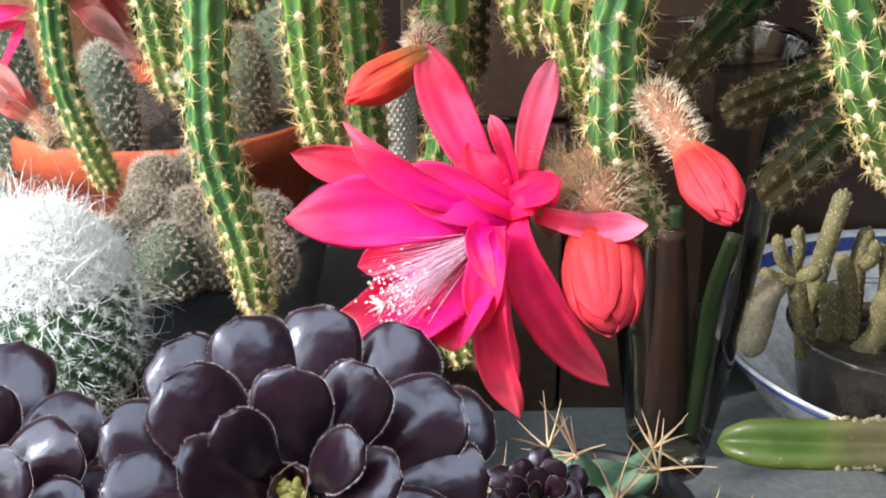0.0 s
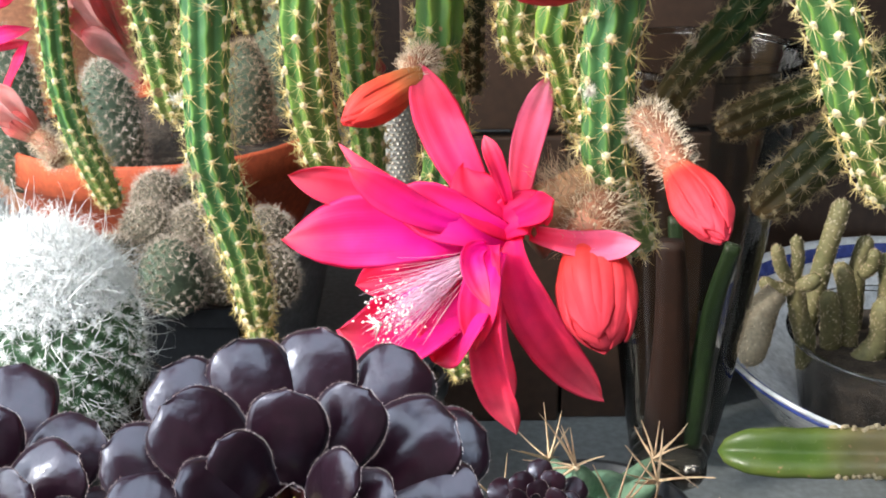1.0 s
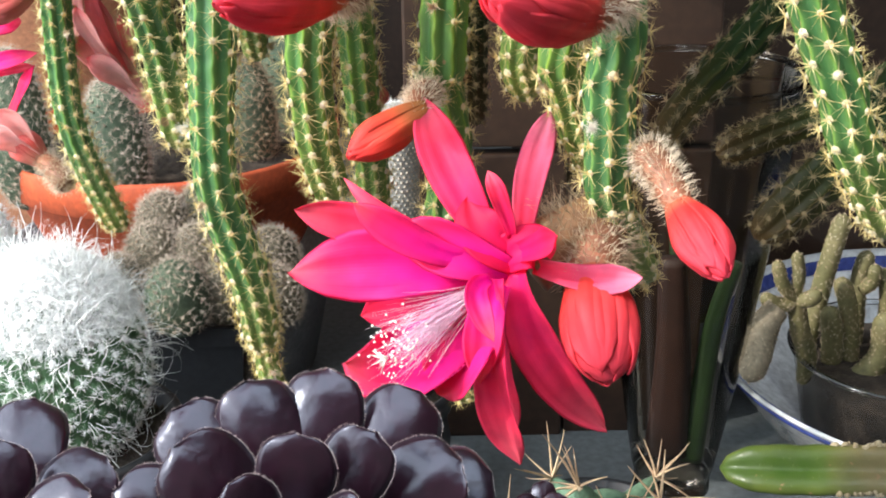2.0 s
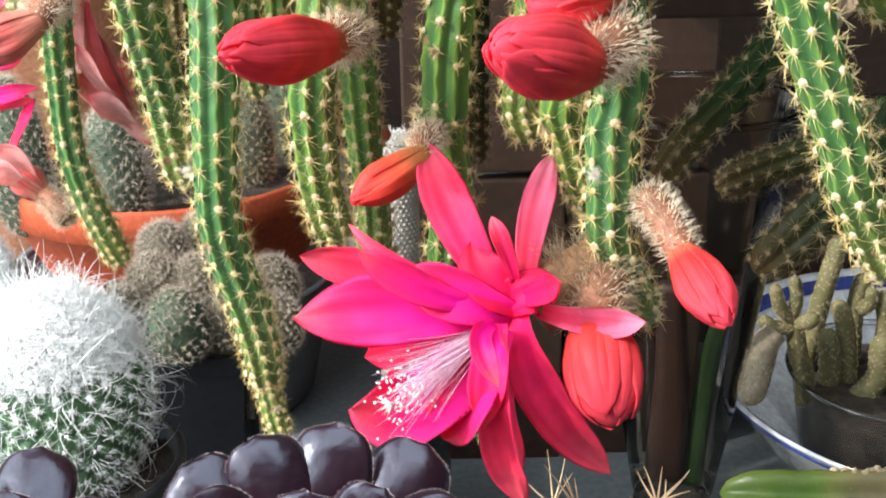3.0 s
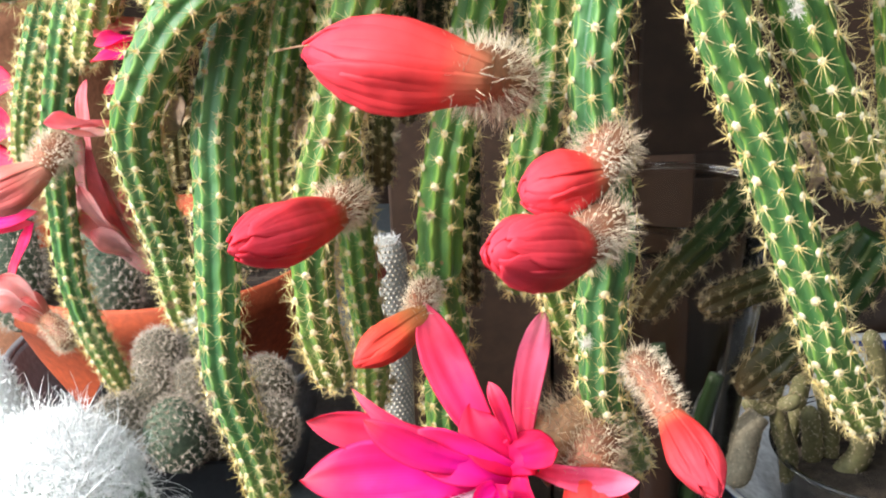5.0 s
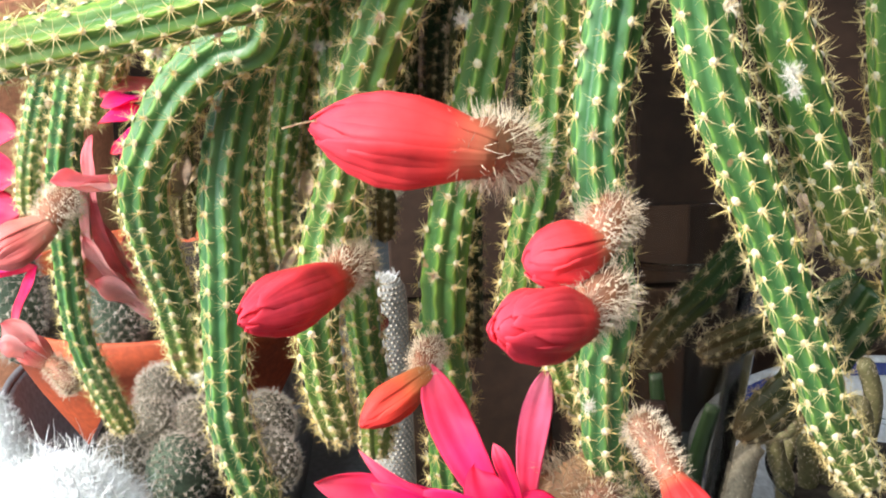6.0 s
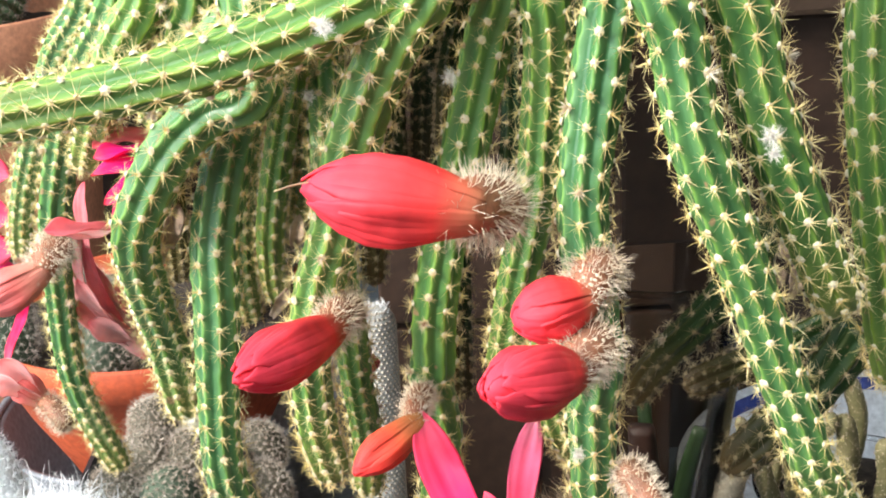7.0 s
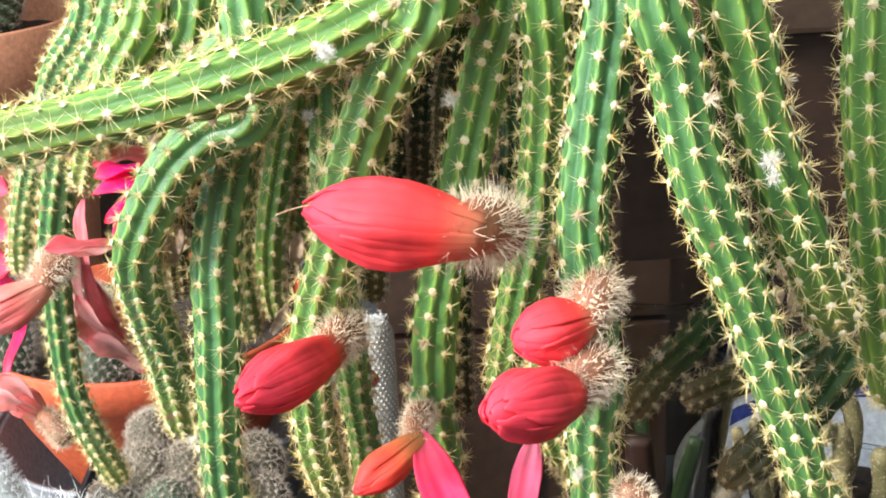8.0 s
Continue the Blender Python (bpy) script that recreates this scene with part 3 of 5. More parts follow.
# ---- room ----
tagged(box("floor", (-0.75, -0.95, -0.80), (2.4, 2.2, -0.75), dark_wood), "dark brown wooden floor of the room", "floor", kind="structure")
bm = bmesh.new()
for x0, x1, y0, y1 in ((-0.75, -0.38, -0.95, 2.3), (0.48, 2.5, -0.95, 2.3), (-0.38, 0.48, -0.95, -0.53), (-0.38, 0.48, 0.33, 2.3)):
    for v in bmesh.ops.create_cube(bm, size=1)["verts"]:
        v.co = (x0 + (v.co.x + 0.5) * (x1 - x0), y0 + (v.co.y + 0.5) * (y1 - y0), 1.325 + v.co.z * 0.05)
ceiling = tagged(part("ceiling", bm, bounce_paint, smooth=False), "unseen pale ceiling with an assumed roof opening", "ceiling", kind="structure")
tagged(box("wall_back", (-0.70, 2.2, -0.80), (2.4, 2.3, 1.30), bounce_paint), "unseen pale wall behind the plants", "wall", kind="structure")
tagged(box("wall_side", (2.4, -0.90, -0.80), (2.5, 2.3, 1.30), bounce_paint), "unseen pale side wall", "wall", kind="structure")


def pierced(name, axis, at, thick, lo, hi, wlo, whi, label):
    """A wall with one window opening, in four pieces of one mesh."""
    bm = bmesh.new()
    for a, b, c, d in ((lo[0], wlo[0], lo[1], hi[1]), (whi[0], hi[0], lo[1], hi[1]), (wlo[0], whi[0], lo[1], wlo[1]), (wlo[0], whi[0], whi[1], hi[1])):
        made = bmesh.ops.create_cube(bm, size=1)["verts"]
        for v in made:
            along, z, w = a + (v.co.x + 0.5) * (b - a), c + (v.co.z + 0.5) * (d - c), at + (v.co.y + 0.5) * thick
            v.co = (w, along, z) if axis == "x" else (along, w, z)
    return tagged(part(name, bm, bounce_paint, smooth=False), label, "wall", kind="structure")


# unseen wall; the opening's near edge is set to keep sun off the right-hand stems
pierced("wall_window", "x", -0.70, 0.1, (-0.9, -0.8), (2.2, 1.30), (-0.125, 0.04), (0.82, 1.18), "unseen wall with an assumed window opening that trims the sun")
tagged(box("wall_front", (-0.70, -0.95, -0.80), (2.4, -0.90, 1.30), bounce_paint), "unseen pale wall behind the camera", "wall", kind="structure")

table = thing("table", (0.3, 0.5, -0.75), "broad grey table with a smooth slate-coloured top", "table")
box("tabletop", (-0.58, 0.05, -0.035), (1.1, 1.25, 0.0), slate, table, bevel=0.003)
for lx, ly in ((-0.52, 0.12), (1.03, 0.12), (-0.52, 1.18), (1.03, 1.18)):
    box("leg", (lx - 0.03, ly - 0.03, -0.75), (lx + 0.03, ly + 0.03, -0.036), dark_wood, table, bevel=0.002)

def crate(x0, x1, y0, y1, high, label):
    """A box of plain boards with a joint across its front."""
    t = thing("wooden_box", ((x0 + x1) / 2, (y0 + y1) / 2, 0), label, "box", "wooden boxes under the hanging plant")
    box("front_board", (x0, y0, 0.181), (x1, y0 + 0.012, high), dark_wood, t, bevel=0.0015)
    box("front_board", (x0, y0, 0.0), (x1, y0 + 0.012, 0.177), dark_wood, t, bevel=0.0015)
    box("side_board", (x0, y0 + 0.013, 0.0), (x0 + 0.012, y1, high), dark_wood, t, bevel=0.0015)
    box("side_board", (x1 - 0.012, y0 + 0.013, 0.0), (x1, y1, high), dark_wood, t, bevel=0.0015)
    box("top_board", (x0, y0 - 0.004, high + 0.0005), (x1, y1 + 0.004, high + 0.012), dark_wood, t, bevel=0.002)


crate(-0.022, 0.066, 0.602, 0.960, 0.398, "narrow dark brown wooden box that carries the hanging plant")
crate(0.068, 0.146, 0.606, 0.960, 0.2965, "dark brown wooden box beside the glass vase")
crate(0.148, 0.330, 0.750, 0.960, 0.2965, "dark brown wooden box behind the white bowl")
shelf = thing("plant_stand", (0.2, 0.67, 0.309), "open dark brown wooden plant stand lying on two boxes", "stand")
box("front_board", (0.069, 0.372, 0.309), (0.360, 0.386, 0.386), dark_wood, shelf, bevel=0.0015)
for sx in (0.069, 0.346):
    box("side_board", (sx, 0.387, 0.309), (sx + 0.014, 0.960, 0.386), dark_wood, shelf, bevel=0.0015)
# unseen slat, added to keep the overhead lamp off the box front below
box("shading_board", (0.084, 0.387, 0.309), (0.345, 0.470, 0.318), dark_wood, shelf, bevel=0.0015)
box("back_board", (0.084, 0.946, 0.309), (0.345, 0.960, 0.386), dark_wood, shelf, bevel=0.0015)
box("lip", (0.069, 0.366, 0.3865), (0.360, 0.396, 0.4000), shelf_wood, shelf, "worn paler edge board", bevel=0.002)

cupboard = thing("cupboard", (0.7, 1.5, -0.75), "tall dark brown wooden cupboard behind the table", "cupboard")
box("carcass", (-0.51, 1.322, -0.75), (1.5, 1.70, 1.20), dark_wood, cupboard, bevel=0.003)
for cx in (-0.49, -0.09, 0.31, 0.71, 1.11):
    door = box("door", (cx, 1.300, -0.70), (cx + 0.38, 1.320, 1.17), dark_wood, cupboard, bevel=0.003)
    box("handle", (cx + 0.35, 1.280, 0.15), (cx + 0.362, 1.299, 0.27), black_plastic, door, bevel=0.002)


def pot(name, at, r_top, r_foot, high, mat, label, lip=0.012, fill=soil, depth=0.018, group="", belly=0.0):
    t = thing(name, at, label, "flower pot", group)
    w = 0.0035
    turned("body", [(0.001, 0.0), (r_foot, 0.0), (r_foot + 0.001, 0.002), *[(r_foot + (r_top - r_foot) * u + belly * math.sin(math.pi * u), (high - lip) * u) for u in (0.25, 0.5, 0.75)], (r_top - 0.004, high - lip), (r_top - 0.001, high - lip + 0.001), (r_top, high - 0.002),
                    (r_top - 0.0015, high), (r_top - w, high - 0.0008), (r_top - w - 0.003, high - depth - 0.004), (0.001, high - depth - 0.005)], at, mat, t)
    rng = np.random.default_rng(int(r_top * 1e5))
    a = np.linspace(0, 2 * math.pi, 60, endpoint=False)
    rr = np.linspace(0.001, r_top - w - 0.0015, 14)
    z = at[2] + high - depth + rng.normal(0, 0.0011, (14, 60))
    v = np.stack([at[0] + rr[:, None] * np.cos(a), at[1] + rr[:, None] * np.sin(a), z], -1)
    vv, ff = loft(v, cap=False)
    linked("soil", vv, ff, fill, t)
    return t


pot("hanging_plant_pot", (0.06, 0.80, 0.4105), 0.085, 0.062, 0.11, terracotta, "terracotta pot of the hanging cactus on a wooden box")

# ---- stems of the hanging cactus ----
stem([(-0.0419, 0.335, 0.3914), (-0.0528, 0.33, 0.3681), (-0.0608, 0.325, 0.3387), (-0.0624, 0.322, 0.3171), (-0.0665, 0.323, 0.2693), (-0.0652, 0.326, 0.25), (-0.061, 0.329, 0.229), (-0.0588, 0.332, 0.2125), (-0.0589, 0.336, 0.1978)], 0.0080)
stem([(-0.0611, 0.345, 0.2264), (-0.061, 0.345, 0.2126), (-0.0592, 0.343, 0.19), (-0.0558, 0.34, 0.1745)], 0.0055, hang=False)
stem([(-0.0836, 0.35, 0.4107), (-0.1032, 0.37, 0.382), (-0.1168, 0.385, 0.3581), (-0.1284, 0.398, 0.3259), (-0.1318, 0.4, 0.308), (-0.1352, 0.405, 0.271), (-0.1347, 0.405, 0.2568), (-0.1321, 0.408, 0.2393), (-0.1275, 0.41, 0.2234), (-0.1231, 0.412, 0.2098)], 0.0068)
stem([(-0.095, 0.36, 0.4098), (-0.1143, 0.38, 0.3841), (-0.1341, 0.4, 0.3467), (-0.1426, 0.405, 0.3243), (-0.1474, 0.41, 0.3039)], 0.006)
stem([(-0.0732, 0.34, 0.4133), (-0.085, 0.345, 0.3934), (-0.0945, 0.35, 0.3755), (-0.1082, 0.37, 0.3484)], 0.008)
stem([(-0.0605, 0.34, 0.4127), (-0.0673, 0.345, 0.3958), (-0.0737, 0.35, 0.3779), (-0.0763, 0.36, 0.3553)], 0.0085)
stem([(-0.0316, 0.33, 0.4127), (-0.0462, 0.325, 0.4033), (-0.0644, 0.33, 0.3872), (-0.0788, 0.335, 0.3699)], 0.008)
stem([(-0.0425, 0.31, 0.3876), (-0.0543, 0.313, 0.3804), (-0.0670, 0.316, 0.3697), (-0.0772, 0.318, 0.3546), (-0.0836, 0.322, 0.3396), (-0.0852, 0.335, 0.3178), (-0.0849, 0.35, 0.2929), (-0.0837, 0.36, 0.2593)], 0.0085)
stem([(-0.0356, 0.36, 0.3894), (-0.0425, 0.37, 0.3599), (-0.0495, 0.375, 0.3291), (-0.052, 0.38, 0.3065), (-0.0516, 0.385, 0.2901)], 0.0065)
stem([(-0.0471, 0.37, 0.388), (-0.0541, 0.375, 0.3592), (-0.0606, 0.38, 0.3281), (-0.063, 0.385, 0.3008), (-0.0625, 0.39, 0.2807)], 0.0065)
stem([(-0.0251, 0.37, 0.394), (-0.031, 0.375, 0.3674), (-0.0363, 0.38, 0.3408), (-0.0422, 0.39, 0.3127)], 0.0065)
stem([(0.0047, 0.285, 0.4188), (-0.0021, 0.288, 0.4062), (-0.0118, 0.294, 0.3866), (-0.0194, 0.3, 0.3652), (-0.0239, 0.305, 0.3473), (-0.0305, 0.31, 0.3267), (-0.0354, 0.313, 0.3037), (-0.0356, 0.315, 0.2911), (-0.0353, 0.318, 0.2761), (-0.0327, 0.322, 0.2599), (-0.0313, 0.325, 0.2529)], 0.0085)
stem([(-0.0270, 0.3460, 0.3270), (-0.0250, 0.3480, 0.3010), (-0.0240, 0.3500, 0.2770), (-0.0220, 0.3530, 0.2510), (-0.0230, 0.3560, 0.2260)], 0.0072)
stem([(0.0248, 0.3, 0.4156), (0.0212, 0.305, 0.4003), (0.0161, 0.308, 0.3783), (0.0117, 0.309, 0.3604), (0.0059, 0.31, 0.3366), (0.0022, 0.311, 0.315), (0.0014, 0.313, 0.2953), (-0.0004, 0.315, 0.2973), (0.0019, 0.318, 0.2809), (0.0035, 0.32, 0.2672), (0.001, 0.325, 0.2485), (0.0031, 0.33, 0.2191), (0.0063, 0.334, 0.1958), (0.0073, 0.336, 0.1773)], 0.0076)
stem([(0.0329, 0.29, 0.4166), (0.0345, 0.295, 0.3957), (0.0337, 0.3, 0.3747), (0.0312, 0.302, 0.35), (0.0264, 0.305, 0.3268), (0.0228, 0.307, 0.3063), (0.0223, 0.31, 0.2983), (0.0257, 0.312, 0.2871)], 0.0074)
stem([(0.0486, 0.28, 0.4173), (0.0467, 0.28, 0.401), (0.0429, 0.278, 0.3788), (0.0402, 0.275, 0.359), (0.0419, 0.272, 0.3367), (0.0438, 0.27, 0.313), (0.0421, 0.272, 0.3034), (0.0428, 0.273, 0.2881), (0.043, 0.274, 0.2736), (0.0483, 0.276, 0.2595), (0.0549, 0.28, 0.2455)], 0.0078)
stem([(0.0372, 0.285, 0.3296), (0.0311, 0.288, 0.3045), (0.0331, 0.29, 0.2995), (0.0379, 0.295, 0.2822), (0.0452, 0.3, 0.2684)], 0.007, hang=False)
stem([(0.0521, 0.25, 0.4214), (0.0568, 0.25, 0.4064), (0.0598, 0.25, 0.3909), (0.0641, 0.25, 0.376), (0.0711, 0.251, 0.3585), (0.0784, 0.252, 0.34), (0.085, 0.252, 0.3211), (0.0927, 0.252, 0.302), (0.094, 0.252, 0.2963), (0.1012, 0.255, 0.2837), (0.1107, 0.26, 0.2668)], 0.0074)
stem([(0.0702, 0.255, 0.4197), (0.074, 0.255, 0.4058), (0.0773, 0.255, 0.3912), (0.0832, 0.256, 0.3757), (0.0891, 0.257, 0.3623), (0.0968, 0.26, 0.3459), (0.1057, 0.265, 0.3291)], 0.0086)
stem([(0.109, 0.272, 0.4153), (0.1097, 0.272, 0.3922), (0.1122, 0.272, 0.3705), (0.1161, 0.273, 0.3472), (0.1203, 0.274, 0.3223), (0.1281, 0.28, 0.2982)], 0.0075)
stem([(0.1200, 0.345, 0.3330), (0.1050, 0.340, 0.3150), (0.0900, 0.340, 0.2950), (0.0785, 0.346, 0.2790), (0.0680, 0.350, 0.2600)], 0.0075, mat=skin_shaded, hang=False)
stem([(0.1450, 0.345, 0.2850), (0.1330, 0.348, 0.2640), (0.1180, 0.352, 0.2440), (0.1035, 0.356, 0.2270)], 0.0105, mat=skin_shaded, hang=False)
stem([(0.1500, 0.372, 0.2760), (0.1290, 0.375, 0.2640), (0.1100, 0.378, 0.2560), (0.0945, 0.381, 0.2480)], 0.0085, mat=skin_shaded, hang=False)
stem([(0.0186, 0.3, 0.4258), (-0.0037, 0.29, 0.4144), (-0.0237, 0.285, 0.4059), (-0.0506, 0.283, 0.3979), (-0.0762, 0.283, 0.3923), (-0.1032, 0.283, 0.3878), (-0.1206, 0.283, 0.3833)], 0.009)
stem([(-0.0026, 0.4, 0.4027), (-0.0071, 0.41, 0.3573), (-0.0076, 0.42, 0.3106)], 0.0068, mat=skin_shaded)
stem([(0.0089, 0.4, 0.4021), (0.0053, 0.41, 0.3608), (0.0029, 0.42, 0.3258)], 0.0068, mat=skin_shaded)
stem([(0.0209, 0.38, 0.4044), (0.0144, 0.385, 0.3721), (0.0115, 0.39, 0.341)], 0.0068, mat=skin_shaded)
stem([(0.0560, 0.37, 0.4017), (0.0590, 0.375, 0.3686), (0.0585, 0.38, 0.3309)], 0.0068, mat=skin_shaded)
stem([(-0.02, 0.4, 0.3998), (-0.0285, 0.41, 0.3689), (-0.0337, 0.42, 0.3347)], 0.0068, mat=skin_shaded)
stem([(0.0085, 0.33, 0.3580), (0.0105, 0.333, 0.3200), (0.0108, 0.336, 0.2730)], 0.0052, mat=skin_shaded, hang=False)
stem([(0.0300, 0.335, 0.3700), (0.0275, 0.337, 0.3350), (0.0310, 0.34, 0.2900)], 0.0055, mat=skin_shaded)
stem([(-0.0050, 0.345, 0.3900), (-0.0130, 0.35, 0.3500), (-0.0160, 0.352, 0.3080)], 0.0055, mat=skin_shaded)
stem([(-0.0700, 0.365, 0.3950), (-0.0790, 0.37, 0.3600), (-0.0830, 0.372, 0.3050)], 0.0058, mat=skin_shaded)
stem([(-0.0591, 0.38, 0.3867), (-0.0656, 0.39, 0.3557), (-0.0694, 0.4, 0.3323)], 0.0068, mat=skin_shaded)

# ---- flowers and buds of the hanging cactus ----
THROAT, STIGMA, TUBE_START, TUBE_MID, TUBE_END = (0.0101, 0.259, 0.2535), (-0.0104, 0.242, 0.246), (0.0223, 0.27, 0.2569), (0.0344, 0.274, 0.264), (0.0445, 0.278, 0.2686)
_, cp, ctan, cn1, cn2 = curve_points([TUBE_START, TUBE_MID, TUBE_END], 0.0015)
cr = np.interp(np.linspace(0, 1, len(cp)), [0, 0.3, 0.6, 1], [0.0095, 0.0075, 0.0062, 0.0055])
ct = np.arange(24) * 2 * math.pi / 24
v, f = loft(cp[:, None] + cr[:, None, None] * (np.cos(ct)[None, :, None] * cn1[:, None] + np.sin(ct)[None, :, None] * cn2[:, None]))
flower = linked("flower", v, f, tube_brown, plant, "large open magenta and red flower", {"along": np.repeat(np.linspace(0, 1, len(cp)), 24)})
frng = np.random.default_rng(77)
fk = (len(cp) * (0.35 + 0.65 * frng.random(480))).astype(int).clip(0, len(cp) - 1)
fa = frng.uniform(0, 6.283, 480)
fn = np.cos(fa)[:, None] * cn1[fk] + np.sin(fa)[:, None] * cn2[fk]
v, f = hairs(cp[fk] + fn * cr[fk][:, None] * 0.96, unit(fn + frng.normal(0, 0.3, (480, 3))), frng.uniform(0.004, 0.010, 480), 0.00013, 0.4, frng, 2)
linked("bristle", v, f, hair_brown, flower, smooth=False, kind="stuff")
away = np.array(STIGMA) - np.array(THROAT)
n_fil = 190
spread = frng.normal(0, 0.0032, (n_fil, 3))
ends = np.array(THROAT) + away * frng.uniform(0.74, 1.06, (n_fil, 1)) + spread
starts = np.array(THROAT) + spread * 0.25
v, f = hairs(starts, ends - starts, np.linalg.norm(ends - starts, axis=1), 0.00016, 0.12, frng, 4)
linked("filament", v, f, filament, flower, "pale pink filaments", kind="stuff")
v, f = domes(ends[:120], unit(ends - starts)[:120], 0.00030, 1.8)
linked("anther", v, f, anther, flower, "cream anthers", kind="stuff")
v, f = spikes(np.repeat([np.array(THROAT) + away * 1.1], 8, 0), around(np.repeat([unit(away)], 8, 0), frng, 35, 70), 0.0045, 0.0006)
linked("stigma", v, f, anther, flower, "white star-shaped stigma")
petal(flower, (0.0143, 0.264, 0.2632), (0.0036, 0.272, 0.2786), (-0.0035, 0.293, 0.2939), 0.0119, petal_red, 0.25)
petal(flower, (0.0211, 0.264, 0.2654), (0.0241, 0.278, 0.2775), (0.0304, 0.294, 0.2899), 0.0085, petal_pale, 0.15)
petal(flower, (0.0182, 0.262, 0.2669), (0.0153, 0.262, 0.2758), (0.0123, 0.266, 0.2828), 0.0046, petal_red, 0.25)
petal(flower, (0.0238, 0.262, 0.2589), (0.0368, 0.255, 0.2577), (0.0491, 0.25, 0.2607), 0.0073, petal_pale, 0.2, (-0.5, -0.7, 0.5))
petal(flower, (0.0193, 0.26, 0.2589), (0.0255, 0.254, 0.2392), (0.0423, 0.253, 0.2171), 0.0129, petal_red, 0.2, (-0.5, -0.7, 0.5))
petal(flower, (0.014, 0.256, 0.2583), (0.0124, 0.247, 0.2374), (0.0201, 0.247, 0.211), 0.0113, petal_red, 0.2, (-0.5, -0.7, 0.5))
petal(flower, (0.0171, 0.262, 0.2559), (0.0159, 0.258, 0.2334), (0.0198, 0.258, 0.2142), 0.0084, petal_red, 0.2, (-0.5, -0.7, 0.5))
petal(flower, (0.0102, 0.26, 0.2538), (-0.0055, 0.252, 0.2409), (-0.0226, 0.243, 0.2426), 0.0211, petal_magenta, 0.3, (-0.35, -0.6, 0.72))
petal(flower, (0.0121, 0.258, 0.2546), (0.0067, 0.25, 0.2404), (-0.0002, 0.244, 0.2329), 0.0169, petal_magenta, 0.3, (-0.35, -0.6, 0.72))
petal(flower, (0.0102, 0.262, 0.2581), (-0.013, 0.26, 0.2594), (-0.0378, 0.264, 0.2572), 0.0171, petal_magenta, 0.2)
petal(flower, (0.0075, 0.266, 0.2625), (-0.016, 0.268, 0.2669), (-0.0357, 0.267, 0.2729), 0.0100, petal_red, 0.25)
petal(flower, (0.0094, 0.26, 0.2608), (-0.0067, 0.257, 0.2691), (-0.02, 0.257, 0.2783), 0.0082, petal_magenta, 0.2)
petal(flower, (0.0116, 0.266, 0.2625), (-0.0075, 0.263, 0.2701), (-0.0236, 0.272, 0.2795), 0.0046, petal_red, 0.1)
petal(flower, (0.0177, 0.263, 0.2614), (0.0237, 0.254, 0.2681), (0.0279, 0.246, 0.2733), 0.0074, petal_core, 0.3)
petal(flower, (0.0127, 0.255, 0.2587), (0.0095, 0.246, 0.2582), (0.0131, 0.238, 0.2502), 0.0058, petal_magenta, 0.4)
petal(flower, (0.0076, 0.27, 0.2496), (-0.0083, 0.275, 0.2421), (-0.0216, 0.28, 0.2371), 0.0093, petal_core, 0.25)
petal(flower, (0.0177, 0.261, 0.2578), (0.0033, 0.259, 0.2651), (-0.0116, 0.264, 0.269), 0.0129, petal_magenta, 0.2)
petal(flower, (0.0154, 0.256, 0.2569), (0.0115, 0.249, 0.2497), (0.0099, 0.244, 0.2359), 0.0096, petal_magenta, 0.3)
petal(flower, (0.0226, 0.264, 0.2581), (0.0128, 0.262, 0.2661), (0.0075, 0.27, 0.2742), 0.0115, petal_core, 0.2)
petal(flower, (0.013, 0.264, 0.2566), (0.0202, 0.26, 0.264), (0.0272, 0.262, 0.2611), 0.0115, petal_core, 0.2)

bud((-0.0476, 0.25, 0.3277), (-0.0288, 0.287, 0.3217), (-0.0219, 0.312, 0.3176), 0.0077, bud_red, hair_tan, 0.15)
bud((0.0114, 0.226, 0.3337), (0.0318, 0.25, 0.3244), (0.043, 0.262, 0.3269), 0.0087, bud_red, hair_white, 0.22)
bud((0.0202, 0.258, 0.3354), (0.0373, 0.262, 0.338), (0.0455, 0.272, 0.3451), 0.008, bud_red, hair_white, 0.35)
bud((-0.0297, 0.27, 0.3692), (0.0067, 0.264, 0.3638), (0.0222, 0.284, 0.3545), 0.0112, bud_red, hair_tan)
bud((-0.023, 0.279, 0.2823), (-0.0067, 0.29, 0.2895), (-0.0018, 0.308, 0.2919), 0.0053, bud_orange, hair_white)
bud((0.0624, 0.225, 0.2718), (0.0571, 0.247, 0.2777), (0.0502, 0.268, 0.2874), 0.0058, bud_red, hair_white)
bud((0.0409, 0.242, 0.2369), (0.0384, 0.262, 0.2544), (0.0425, 0.276, 0.2625), 0.0098, bud_red, hair_tan, 0.4)
bud((-0.148, 0.36, 0.3037), (-0.1308, 0.37, 0.3116), (-0.123, 0.385, 0.3187), 0.0075, bud_pink, hair_white)
bud((-0.1700, 0.4360, 0.2430), (-0.1600, 0.4360, 0.2330), (-0.1450, 0.4240, 0.2240), 0.0062, bud_pink, hair_white)
bud((-0.0191, 0.36, 0.2729), (-0.0202, 0.36, 0.2783), (-0.0216, 0.358, 0.2867), 0.003, bud_pink, hair_white)

_, wp, wt, wn1, wn2 = curve_points([(-0.1080, 0.4120, 0.2590), (-0.1130, 0.4160, 0.2640), (-0.1190, 0.4180, 0.2720)], 0.0012)
wr = np.interp(np.linspace(0, 1, len(wp)), [0, 0.3, 1], [0.0012, 0.0032, 0.0056])
v, f = loft(wp[:, None] + wr[:, None, None] * (np.cos(ct)[None, :, None] * wn1[:, None] + np.sin(ct)[None, :, None] * wn2[:, None]))
